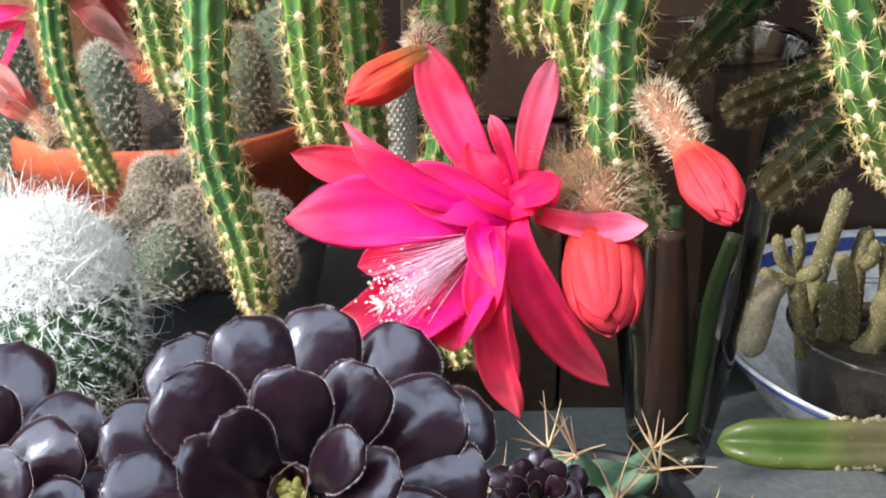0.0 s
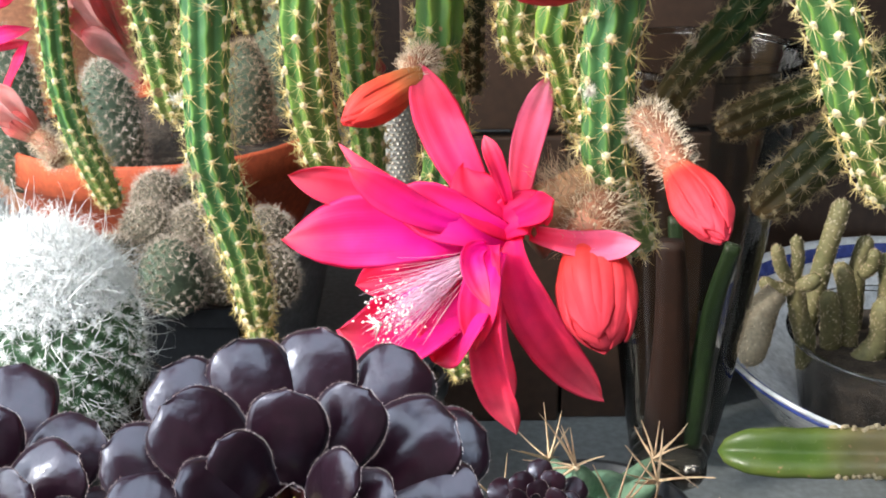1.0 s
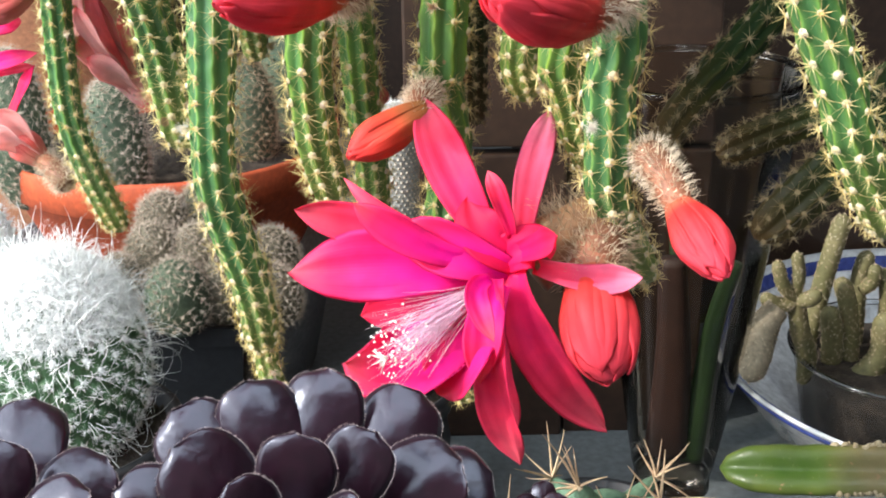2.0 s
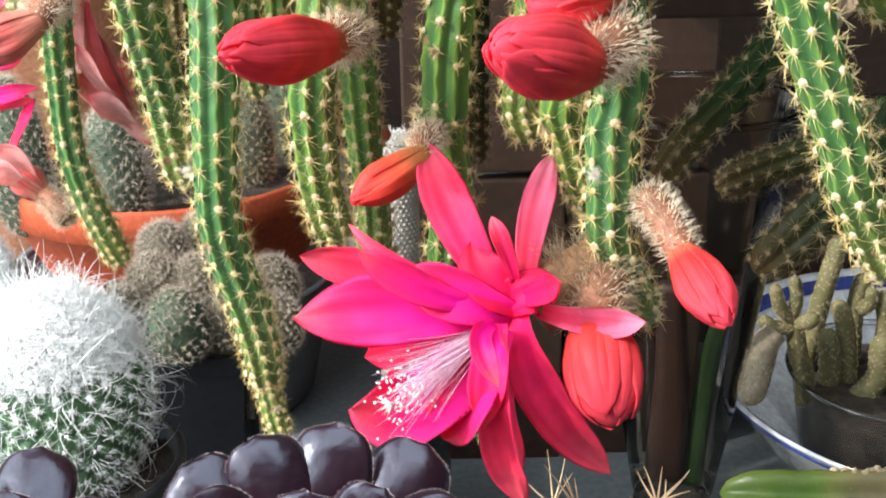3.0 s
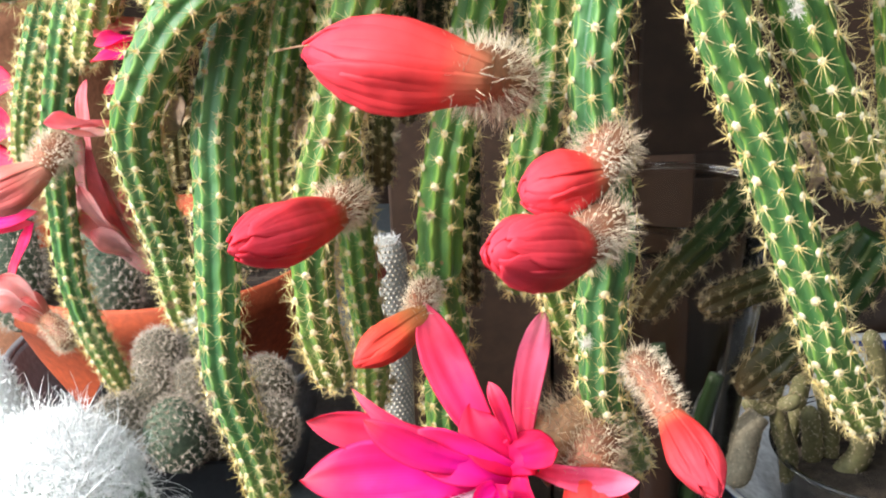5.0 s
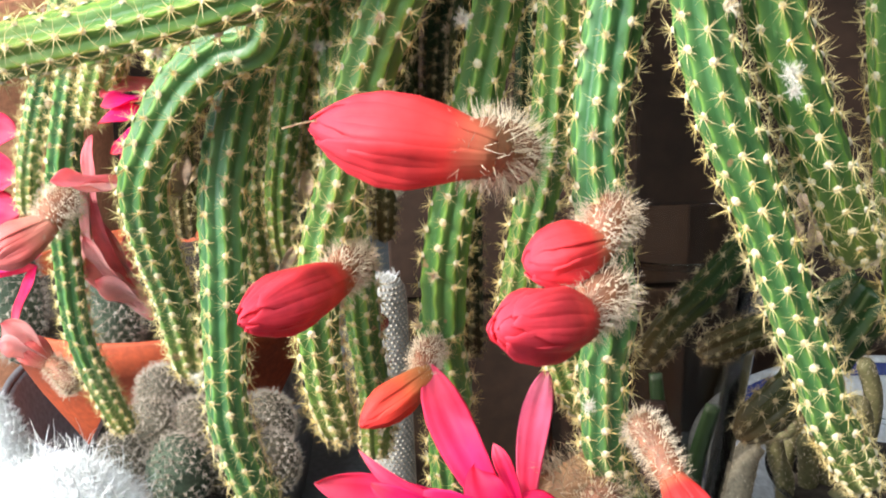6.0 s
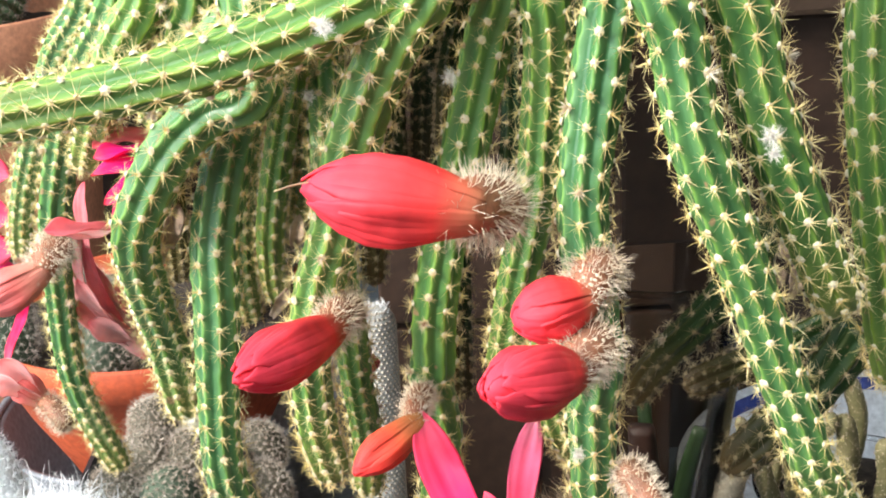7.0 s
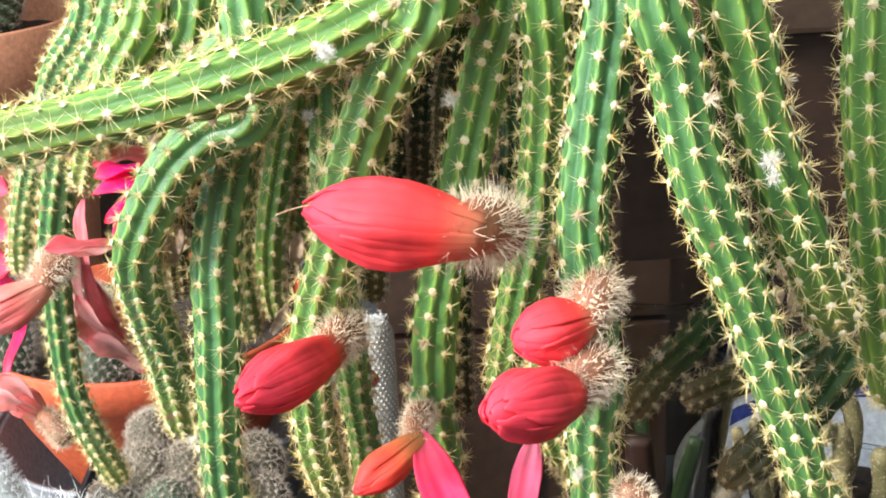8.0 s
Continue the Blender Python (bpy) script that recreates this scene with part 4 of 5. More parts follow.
faded = linked("withered_flower", v, f, petal_salmon, plant, "withered salmon-pink flowers with limp petals", {"along": np.repeat(np.linspace(1, 0, len(wp)), 24), "across": np.zeros(24 * len(wp))})
wrng = np.random.default_rng(15)
wk, wa = wrng.integers(0, len(wp) // 2 + 1, 90), wrng.uniform(0, 6.283, 90)
wo = np.cos(wa)[:, None] * wn1[wk] + np.sin(wa)[:, None] * wn2[wk]
v, f = hairs(wp[wk] + wo * wr[wk][:, None] * 0.9, unit(wo + wrng.normal(0, 0.35, (90, 3))), wrng.uniform(0.002, 0.006, 90), 0.00013, 0.3, wrng, 2)
linked("bristle", v, f, hair_white, faded, smooth=False, kind="stuff")
# the limp flower that hangs below the stems
petal(faded, (-0.1160, 0.4180, 0.2680), (-0.1260, 0.4140, 0.2860), (-0.1270, 0.4120, 0.3120), 0.0126, petal_salmon, 0.25, (-0.4, -0.8, 0.4))
petal(faded, (-0.1140, 0.4160, 0.2700), (-0.1190, 0.4080, 0.2880), (-0.1220, 0.4040, 0.3140), 0.0072, petal_coral, 0.25, (-0.4, -0.8, 0.4))
petal(faded, (-0.1140, 0.4180, 0.2710), (-0.1160, 0.4100, 0.2840), (-0.1210, 0.4060, 0.3030), 0.0081, petal_salmon, 0.25, (-0.4, -0.8, 0.4))
petal(faded, (-0.1140, 0.4200, 0.2720), (-0.1140, 0.4160, 0.2820), (-0.1150, 0.4140, 0.2930), 0.0049, petal_coral, 0.25, (-0.4, -0.8, 0.4))
petal(faded, (-0.1130, 0.4160, 0.2660), (-0.1210, 0.4100, 0.2780), (-0.1300, 0.4080, 0.2850), 0.0136, petal_salmon, 0.4, (-0.4, -0.8, 0.4))
petal(faded, (-0.1120, 0.4140, 0.2650), (-0.1170, 0.4040, 0.2750), (-0.1250, 0.4020, 0.2800), 0.0090, petal_salmon, 0.4, (-0.4, -0.8, 0.4))
petal(faded, (-0.1140, 0.4140, 0.2700), (-0.1200, 0.4020, 0.2850), (-0.1250, 0.3980, 0.2990), 0.0080, petal_salmon, 0.3, (-0.4, -0.8, 0.4))
# a red petal that points outward, and a magenta flower behind the stems
petal(faded, (-0.1020, 0.3750, 0.3260), (-0.1100, 0.3620, 0.3310), (-0.1190, 0.3520, 0.3340), 0.0082, petal_coral, 0.3, (-0.2, -0.75, 0.6))
petal(faded, (-0.1040, 0.3780, 0.3240), (-0.1110, 0.3680, 0.3260), (-0.1160, 0.3600, 0.3300), 0.0073, petal_salmon, 0.3, (-0.2, -0.75, 0.6))
petal(faded, (-0.1140, 0.3800, 0.3170), (-0.1140, 0.3800, 0.3310), (-0.1120, 0.3800, 0.3410), 0.0052, petal_coral, 0.25, (-0.4, -0.8, 0.4))
petal(faded, (-0.0810, 0.3520, 0.3540), (-0.0890, 0.3440, 0.3560), (-0.0980, 0.3380, 0.3550), 0.0076, petal_magenta, 0.25, (-0.2, -0.7, 0.7))
petal(faded, (-0.0820, 0.3560, 0.3570), (-0.0900, 0.3480, 0.3600), (-0.0980, 0.3440, 0.3590), 0.0081, petal_magenta, 0.25, (-0.2, -0.7, 0.7))
petal(faded, (-0.0820, 0.3620, 0.3580), (-0.0910, 0.3560, 0.3620), (-0.1000, 0.3520, 0.3600), 0.0088, petal_coral, 0.25, (-0.2, -0.7, 0.7))
petal(faded, (-0.0830, 0.3540, 0.3530), (-0.0890, 0.3480, 0.3480), (-0.0970, 0.3440, 0.3440), 0.0071, petal_magenta, 0.25, (-0.4, -0.8, 0.4))
petal(faded, (-0.0850, 0.3600, 0.3500), (-0.0900, 0.3540, 0.3420), (-0.0970, 0.3500, 0.3370), 0.0069, petal_magenta, 0.25, (-0.4, -0.8, 0.4))
# the flower at the outer side of the plant
petal(faded, (-0.1878, 0.4593, 0.3047), (-0.1738, 0.4539, 0.3209), (-0.1597, 0.4485, 0.3241), 0.0165, petal_red, 0.25, (-0.4, -0.8, 0.4))
petal(faded, (-0.1878, 0.4593, 0.2993), (-0.1727, 0.4485, 0.3090), (-0.1608, 0.4431, 0.3069), 0.0163, petal_red, 0.25, (-0.4, -0.8, 0.4))
petal(faded, (-0.1889, 0.4593, 0.2950), (-0.1727, 0.4453, 0.2961), (-0.1619, 0.4410, 0.2939), 0.0154, petal_red, 0.25, (-0.4, -0.8, 0.4))
petal(faded, (-0.1921, 0.4647, 0.2788), (-0.1759, 0.4539, 0.2820), (-0.1641, 0.4518, 0.2831), 0.0103, petal_magenta, 0.25, (-0.4, -0.8, 0.4))
petal(faded, (-0.2008, 0.4734, 0.2604), (-0.1813, 0.4669, 0.2637), (-0.1641, 0.4647, 0.2680), 0.0072, petal_magenta, 0.3, (-0.2, -0.6, 0.8))
petal(faded, (-0.1975, 0.4755, 0.2550), (-0.1824, 0.4712, 0.2583), (-0.1684, 0.4691, 0.2615), 0.0056, petal_red, 0.3, (-0.2, -0.6, 0.8))
petal(faded, (-0.1684, 0.4691, 0.2615), (-0.1738, 0.4647, 0.2507), (-0.1813, 0.4647, 0.2356), 0.0067, petal_red, 0.3, (-0.4, -0.8, 0.4))
# the limp bud that droops beside the pot
petal(faded, (-0.1600, 0.4380, 0.2330), (-0.1660, 0.4320, 0.2460), (-0.1730, 0.4300, 0.2520), 0.0115, petal_salmon, 0.4, (-0.4, -0.8, 0.4))
petal(faded, (-0.1590, 0.4360, 0.2320), (-0.1660, 0.4280, 0.2420), (-0.1740, 0.4260, 0.2450), 0.0103, petal_salmon, 0.4, (-0.4, -0.8, 0.4))
petal(faded, (-0.1600, 0.4400, 0.2300), (-0.1660, 0.4380, 0.2390), (-0.1730, 0.4380, 0.2470), 0.0047, petal_red, 0.4, (-0.4, -0.8, 0.4))


# ---- the other plants and vessels on the table ----
def globe(at, radius, high, rows=40, cols=64):
    """Rings of a slightly flattened ball."""
    a = np.linspace(-math.pi / 2 + 0.02, math.pi / 2 - 0.02, rows)
    th = np.linspace(0, 2 * math.pi, cols, endpoint=False)
    return np.array([[(at[0] + radius * math.cos(q) * math.cos(t), at[1] + radius * math.cos(q) * math.sin(t), at[2] + high * math.sin(q)) for t in th] for q in a])


def spiral(count, low=-0.95, high=0.999):
    i = np.arange(count)
    z = high - (high - low) * (i + 0.5) / count
    a = i * 2.39996
    r = np.sqrt(1 - z * z)
    return np.stack([r * np.cos(a), r * np.sin(a), z], 1)


def woolly_ball(at, radius):
    """A white-haired ball cactus: green warts in spirals, each with wool and white bristles, long curling hairs, a white crown."""
    rng = np.random.default_rng(5)
    t = thing("woolly_ball_cactus", (at[0], at[1], at[2] - radius), "round green cactus covered with white wool and long white hairs", "cactus")
    v, f = loft(globe(at, radius * 0.93, radius * 1.22))
    body = linked("body", v, f, ball_skin, t)
    d = spiral(400, -0.9)
    scale = np.array((1, 1, 1.30)) * radius
    v, f = domes(np.array(at) + d * scale * 0.90, d, 0.0031, 1.3)
    linked("wart", v, f, ball_skin, body, kind="stuff")
    tops = np.array(at) + d * scale * 0.985
    v, f = domes(tops, d, 0.0009 + 0.0012 * np.clip(d[:, 2] + 0.1, 0, 1), 0.9)
    linked("wool", v, f, wool, body, kind="stuff")
    cap = globe(at, radius * 0.975, radius * 1.275, 40, 64)[34:]
    v, f = loft(cap)
    linked("felt", v, f, wool, body)
    count = 48
    nn = np.repeat(d, count, 0)
    v, f = spikes(np.repeat(tops, count, 0), around(nn, rng, 30, 95), rng.uniform(0.0014, 0.0042, len(nn)), 0.00017)
    linked("bristle", v, f, wool, body, smooth=False, kind="stuff")
    # long hairs, sparse below and dense towards the crown
    n = 1500
    z = rng.uniform(-0.7, 1.0, n)
    keep = rng.random(n) < np.interp(z, [-0.7, 0.1, 0.45, 1.0], [0.45, 0.45, 0.60, 1])
    z = z[keep]
    a = rng.uniform(0, 6.283, len(z))
    nd = np.stack([np.sqrt(1 - z * z) * np.cos(a), np.sqrt(1 - z * z) * np.sin(a), z], 1)
    v, f = hairs(np.array(at) + nd * scale * 0.97, unit(nd + rng.normal(0, 0.45, nd.shape)), rng.uniform(0.008, 0.0215, len(z)), 0.00019, rng.uniform(0.5, 2.6, len(z)), rng, 7)
    linked("long_hair", v, f, wool, body, smooth=False, kind="stuff")
    # stiff upright hairs round the top
    up = around(np.repeat([(0.0, 0.0, 1.0)], 150, 0), rng, 4, 55)
    v, f = hairs(np.array(at) + up * scale * 0.95, unit(up + rng.normal(0, 0.22, up.shape)), rng.uniform(0.009, 0.021, 150), 0.00024, rng.uniform(0.1, 1.1, 150), rng, 6)
    linked("upright_hair", v, f, wool, body, smooth=False, kind="stuff")
    n = 17000
    z = 1 - 0.56 * rng.random(n) ** 1.25
    a = rng.uniform(0, 6.283, n)
    nd = np.stack([np.sqrt(1 - z * z) * np.cos(a), np.sqrt(1 - z * z) * np.sin(a), z], 1)
    v, f = hairs(np.array(at) + nd * scale * 0.97, unit(nd + rng.normal(0, 0.7, nd.shape)), rng.uniform(0.003, 0.0068, n) * np.where(rng.random(n) < 0.06, 1.9, 1.0), 0.00014, 0.9, rng, 3)
    linked("crown_wool", v, f, wool, body, smooth=False, kind="stuff")
    return t


woolly_ball((-0.142, 0.374, 0.173), 0.0335)
pot("ball_cactus_pot", (-0.142, 0.374, 0.0), 0.043, 0.034, 0.148, black_plastic, "black plastic pot of the white-haired cactus", depth=0.006)


def furry_head(parent, at, radius, high, seed, hair, count=420, length=0.0042, mat=furry_skin, low=-0.6, name="head", parted=0.0):
    rng = np.random.default_rng(seed)
    v, f = loft(globe(at, radius * 0.93, high * 0.95, 26, 40))
    head = linked(name, v, f, mat, parent)
    d = spiral(count, low)
    if low < -0.9:
        d = unit(rng.normal(size=(count * 2, 3)))
    scale = np.array((radius, radius, high))
    if parted:
        d = d[(d[:, 2] > parted) | (d[:, 2] < parted - 0.45) | (rng.random(len(d)) < 0.45)]
    at2 = np.array(at) + d * scale * 0.93
    if low > -0.9:
        v, f = domes(at2, d, radius * 0.05, 1.2)
        linked("wart", v, f, mat, head, kind="stuff")
    nn = np.repeat(d, 15, 0)
    v, f = spikes(np.repeat(at2 + d * radius * 0.04, 15, 0), around(nn, rng, 10, 88), rng.uniform(0.4, 1.25, len(nn)) * length, 0.00015)
    linked("bristle", v, f, hair, head, smooth=False, kind="stuff")
    return head


green_fur = mottled("grey_green_skin", [(0.3, (0.045, 0.075, 0.045)), (0.7, (0.10, 0.13, 0.08))], 90, 600, rough=0.8)
cluster = thing("clustering_cactus", (-0.115, 0.50, 0.12), "clump of small round cacti with dense grey-brown bristles", "cactus")
for k, (x, y, z, r) in enumerate(((-0.1329, 0.510, 0.176, 0.0125), (-0.1169, 0.522, 0.178, 0.0105), (-0.1351, 0.497, 0.165, 0.0135), (-0.1153, 0.497, 0.164, 0.0130), (-0.149, 0.487, 0.153, 0.0135),
                                  (-0.1227, 0.480, 0.150, 0.0165), (-0.1030, 0.492, 0.150, 0.0165), (-0.0850, 0.520, 0.152, 0.0140), (-0.0830, 0.500, 0.140, 0.0150), (-0.1350, 0.530, 0.150, 0.016), (-0.105, 0.525, 0.150, 0.016))):
    furry_head(cluster, (x, y, z), r, r * 1.18, 40 + k, hair_grey, 190, 0.0040, green_fur if k in (1, 5) else furry_skin, parted=0.45 if k == 5 else 0.0)
nursery = thing("square_nursery_pot", (-0.134, 0.525, 0.0), "square black plastic nursery pot", "flower pot")
bm = bmesh.new()
rings = []
for half, z in ((0.036, 0.0), (0.045, 0.125), (0.047, 0.126), (0.047, 0.135), (0.0445, 0.135), (0.0437, 0.126), (0.043, 0.122)):
    rings.append([bm.verts.new((-0.134 + sx * half, 0.525 + sy * half, z)) for sx, sy in ((-1, -1), (1, -1), (1, 1), (-1, 1))])
for lo, hi in zip(rings, rings[1:]):
    for k in range(4):
        bm.faces.new((lo[k], lo[(k + 1) % 4], hi[(k + 1) % 4], hi[k]))
bm.faces.new(rings[0][::-1])
bmesh.ops.bevel(bm, geom=[e for e in bm.edges if abs(e.verts[0].co.z - e.verts[1].co.z) > 0.02], offset=0.006, segments=3, affect="EDGES")
part("pot_body", bm, black_plastic, nursery, smooth=False)
box("soil", (-0.1762, 0.4828, 0.10), (-0.0918, 0.5672, 0.1235), soil, nursery)

def banded(name, profile, at, mat, parent, label="", sides=72):
    v, f = loft(np.concatenate([revolve(profile, at, sides), revolve(profile[:1], at, sides)]), cap=False)
    return linked(name, v, f, mat, parent, label)


# terracotta pot with furry columns, in a black saucer
saucer = thing("saucer", (-0.175, 0.702, 0), "deep round dark grey plastic saucer round a terracotta pot", "saucer")
turned("dish", [(0.001, 0.0), (0.080, 0.0), (0.084, 0.003), (0.1035, 0.088), (0.1020, 0.0905), (0.0995, 0.088), (0.080, 0.005), (0.001, 0.005)], (-0.175, 0.702, 0), grey_plastic, saucer, sides=96)
banded("rim", [(0.1038, 0.0870), (0.1075, 0.0905), (0.1065, 0.0935), (0.1022, 0.0915)], (-0.175, 0.702, 0), grey_plastic, saucer, sides=96)
pot("terracotta_pot", (-0.171, 0.70, 0.0055), 0.1040, 0.038, 0.1585, terracotta, "round orange terracotta pot with furry cacti", lip=0.022, depth=0.014, belly=-0.003)
# the last, darker column is added to cover the pot's brightly lit back rim
for k, (x, y, r, top) in enumerate(((-0.184, 0.618, 0.0185, 0.212), (-0.246, 0.640, 0.019, 0.225), (-0.120, 0.690, 0.016, 0.205), (-0.100, 0.752, 0.024, 0.245))):
    column = thing("furry_column_cactus", (x, y, 0.145), "short column cactus with grey-brown bristles in a terracotta pot", "cactus", "furry columns in the terracotta pot")
    furry_head(column, (x, y, (top + 0.14) / 2), r, (top - 0.14) / 2 + 0.008, 60 + k, hair_brown if k > 1 else hair_grey, 330, 0.0058, green_fur, -0.89, "column")

# far clay planter and a pale column at the left side
pot("clay_planter", (-0.372, 0.965, 0.0), 0.118, 0.095, 0.316, clay, "tall pale clay planter with a thick rolled rim", lip=0.046, depth=0.02)
far_cactus = thing("round_dark_cactus", (-0.372, 0.965, 0.29), "dark green round cactus in a clay planter", "cactus")
furry_head(far_cactus, (-0.372, 0.965, 0.335), 0.075, 0.06, 81, hair_grey, 420, 0.008, ball_skin, -0.5, "head")
pale = thing("pale_column_cactus", (-0.196, 0.455, 0.0), "pale white-bristled column cactus", "cactus")
furry_head(pale, (-0.196, 0.455, 0.13), 0.021, 0.085, 82, wool, 700, 0.0040, wool, -0.89, "column")
pot("pale_cactus_pot", (-0.198, 0.455, 0.0), 0.030, 0.024, 0.075, black_plastic, "small black plastic pot", depth=0.006)
grey = thing("grey_column_cactus", (-0.024, 0.51, 0.06), "slim grey column cactus with pale woolly dots in rows", "cactus")
gz = np.concatenate([np.linspace(0.070, 0.222, 50), 0.222 + 0.0100 * np.sin(np.linspace(0.1, 1.56, 9))])
gr = np.concatenate([np.full(50, 0.0100), 0.0100 * np.cos(np.linspace(0.1, 1.56, 9))])
v, f = loft(revolve(list(zip(gr, gz)), (-0.0222, 0.512, 0.0), 40))
grey_body = linked("column", v, f, mottled("grey_cactus_skin", [(0.3, (0.36, 0.35, 0.32)), (0.7, (0.50, 0.48, 0.44))], 80, 500, rough=0.8), grey)
gh, ga = np.meshgrid(np.linspace(0.072, 0.230, 72), np.arange(24) * 6.2832 / 24, indexing="ij")
ga = (ga + 0.1309 * (np.arange(72) % 2)[:, None]).ravel()
gh = gh.ravel()
gk = np.interp(gh, gz, gr)
gn = np.stack([np.cos(ga), np.sin(ga), 0.1 + 0 * ga], 1)
v, f = domes(np.stack([-0.0222 + gk * np.cos(ga), 0.512 + gk * np.sin(ga), gh], 1), unit(gn), 0.0008, 0.8)
linked("woolly_dot", v, f, hair_grey, grey_body, kind="stuff")
grng = np.random.default_rng(31)
gt = np.repeat(np.array([[-0.0222, 0.512, 0.2295]]), 160, 0) + grng.normal(0, 0.003, (160, 3)) * (1, 1, 0.2)
v, f = spikes(gt, unit(grng.normal(0, 0.6, (160, 3)) + (0, 0, 1)), 0.0045, 0.00022)
linked("crown_wool", v, f, wool, grey_body, smooth=False, kind="stuff")
pot("slim_cactus_pot", (-0.0235, 0.512, 0.0), 0.026, 0.020, 0.085, black_plastic, "small black plastic pot of the grey cactus", depth=0.006)


def rosette(at, axis, size, leaves, seed, label, foot):
    """An aeonium: spoon-shaped leaves round a pale heart, each with a fringe of short hairs, on a bare stalk.
    leaves: a count for an even spiral, or pairs of degrees and reach for the outer leaves."""
    rng = np.random.default_rng(seed)
    at, axis = np.array(at, float), unit(axis)
    t = thing("aeonium", foot, label, "succulent", "black aeoniums")
    e1 = -unit(np.cross(axis, (0, 0.3, 1.0)))
    e2 = np.cross(axis, e1)
    if isinstance(leaves, int):
        leaves = [(math.degrees(i * 2.39996), np.interp((i + 0.6) / leaves, [0, 0.15, 0.5, 1], [0.10, 0.30, 0.62, 1.0])) for i in range(leaves)]
    else:
        leaves = [(k * 137.5, 0.05 + 0.022 * k) for k in range(5)] + list(leaves)
    for i, (turn, q, *broad) in enumerate(leaves):
        az = math.radians(turn) + rng.normal(0, 0.015)
        rad = math.cos(az) * e1 + math.sin(az) * e2
        tilt = math.radians(np.interp(q, [0, 0.12, 0.3, 0.55, 0.8, 1], [80, 68, 54, 38, 24, 10])) + rng.normal(0, 0.03)
        length = size * (0.10 + 0.92 * q) / math.cos(tilt) * rng.uniform(0.99, 1.01)
        if tilt > 1.1:
            length = size * 0.17
        base = at - axis * size * (0.05 + 0.34 * q) + rad * size * 0.02
        tip = base + length * (rad * math.cos(tilt) + axis * math.sin(tilt))
        mid = (base + tip) / 2 + length * 0.045 * (axis * math.cos(tilt) - rad * math.sin(tilt)) * (1 if q > 0.2 else -0.5)
        face = axis * math.cos(tilt) - rad * math.sin(tilt)
        width = size * np.interp(q, [0, 0.15, 0.3, 0.6, 1], [0.13, 0.24, 0.34, 0.42, 0.46]) * rng.uniform(0.94, 1.06)
        if broad:
            width = size * broad[0]
        v, f, at2, edge, out = blade(base, mid, tip, width, min(size * 0.060, length * 0.10), SPOON, np.interp(q, [0, 0.2, 0.5, 1], [0.3, 0.08, -0.08, -0.18]) + rng.uniform(-0.08, 0.08), face, 0.045, seed * 100 + i, 22, 15, 0.0, np.interp(q, [0, 0.2, 0.5, 1], [-0.1, 0.1, 0.45, 0.6]))
        leaf = linked("leaf", v, f, aeonium_heart if q < 0.13 else aeonium_skin, t)
        pick = rng.uniform(7, 20.99, 300)
        left, low, far = rng.random(300) < 0.5, pick.astype(int), (pick % 1)[:, None]
        one = edge[:22][low] * (1 - far) + edge[:22][low + 1] * far
        two = edge[22:][low] * (1 - far) + edge[22:][low + 1] * far
        ee = np.where(left[:, None], one, two)
        oo = np.where(left[:, None], out[:22][low], out[22:][low]) + unit(tip - base) * np.interp(pick, [15, 21], [0, 1.2])[:, None]
        v, f = spikes(ee, oo + rng.normal(0, 0.3, oo.shape), size * 0.012 * rng.uniform(0.4, 1.2, len(ee)), size * 0.0011)
        linked("fringe", v, f, cilia, leaf, smooth=False, kind="stuff")
    heart = mottled("pale_heart" + str(seed), [(0.3, (0.20, 0.16, 0.03)), (0.7, (0.34, 0.30, 0.08))], 300, 900, rough=0.5)
    v, f = domes(at + rng.normal(0, size * 0.022, (16, 3)) + axis * size * 0.015, unit(axis + rng.normal(0, 0.5, (16, 3))), size * 0.026, 1.9)
    linked("heart", v, f, heart, t, kind="stuff")
    foot = np.array(foot)
    s, p, tan, n1, n2 = curve_points([at - axis * size * 0.3, at - axis * size * 0.75 + (foot - at) * 0.15, foot + (0, 0, (at[2] - foot[2]) * 0.4), foot], 0.003)
    th = np.arange(16) * 2 * math.pi / 16
    rr = size * 0.13 * (1 + 0.12 * np.sin(s * 900))[:, None] * (1 + 0.06 * np.sin(3 * th))[None]
    v, f = loft(p[:, None] + rr[..., None] * (np.cos(th)[None, :, None] * n1[:, None] + np.sin(th)[None, :, None] * n2[:, None]))
    linked("stalk", v, f, bark, t)
    return t


rosette((-0.0252, 0.1714, 0.2420), (0.02, -0.70, 0.71), 0.0425, [
    (82, 0.76, 0.40), (108, 0.72, 0.40), (142, 0.58, 0.42), (88, 0.33, 0.35), (54, 0.48, 0.34), (28, 0.72, 0.43), (54, 0.83, 0.42), (132, 0.80, 0.42), (162, 0.77, 0.38), (18, 0.22, 0.25), (140, 0.23, 0.26), (176, 0.31, 0.31),
    (-4, 0.36, 0.28), (181, 0.69, 0.38), (4, 0.76, 0.39), (22, 0.86, 0.42), (66, 0.16, 0.18),
    (200, 0.30), (265, 0.28), (320, 0.33), (228, 0.50), (298, 0.52), (338, 0.66), (205, 0.62), (250, 0.74), (216, 0.92), (275, 0.88), (310, 0.90), (338, 0.98)], 3, "dark purple-black aeonium rosette with glossy spoon-shaped leaves", (-0.03, 0.225, 0.112))
pot("aeonium_pot", (-0.03, 0.225, 0.0), 0.050, 0.040, 0.125, black_plastic, "black plastic pot of the dark aeonium", depth=0.012)
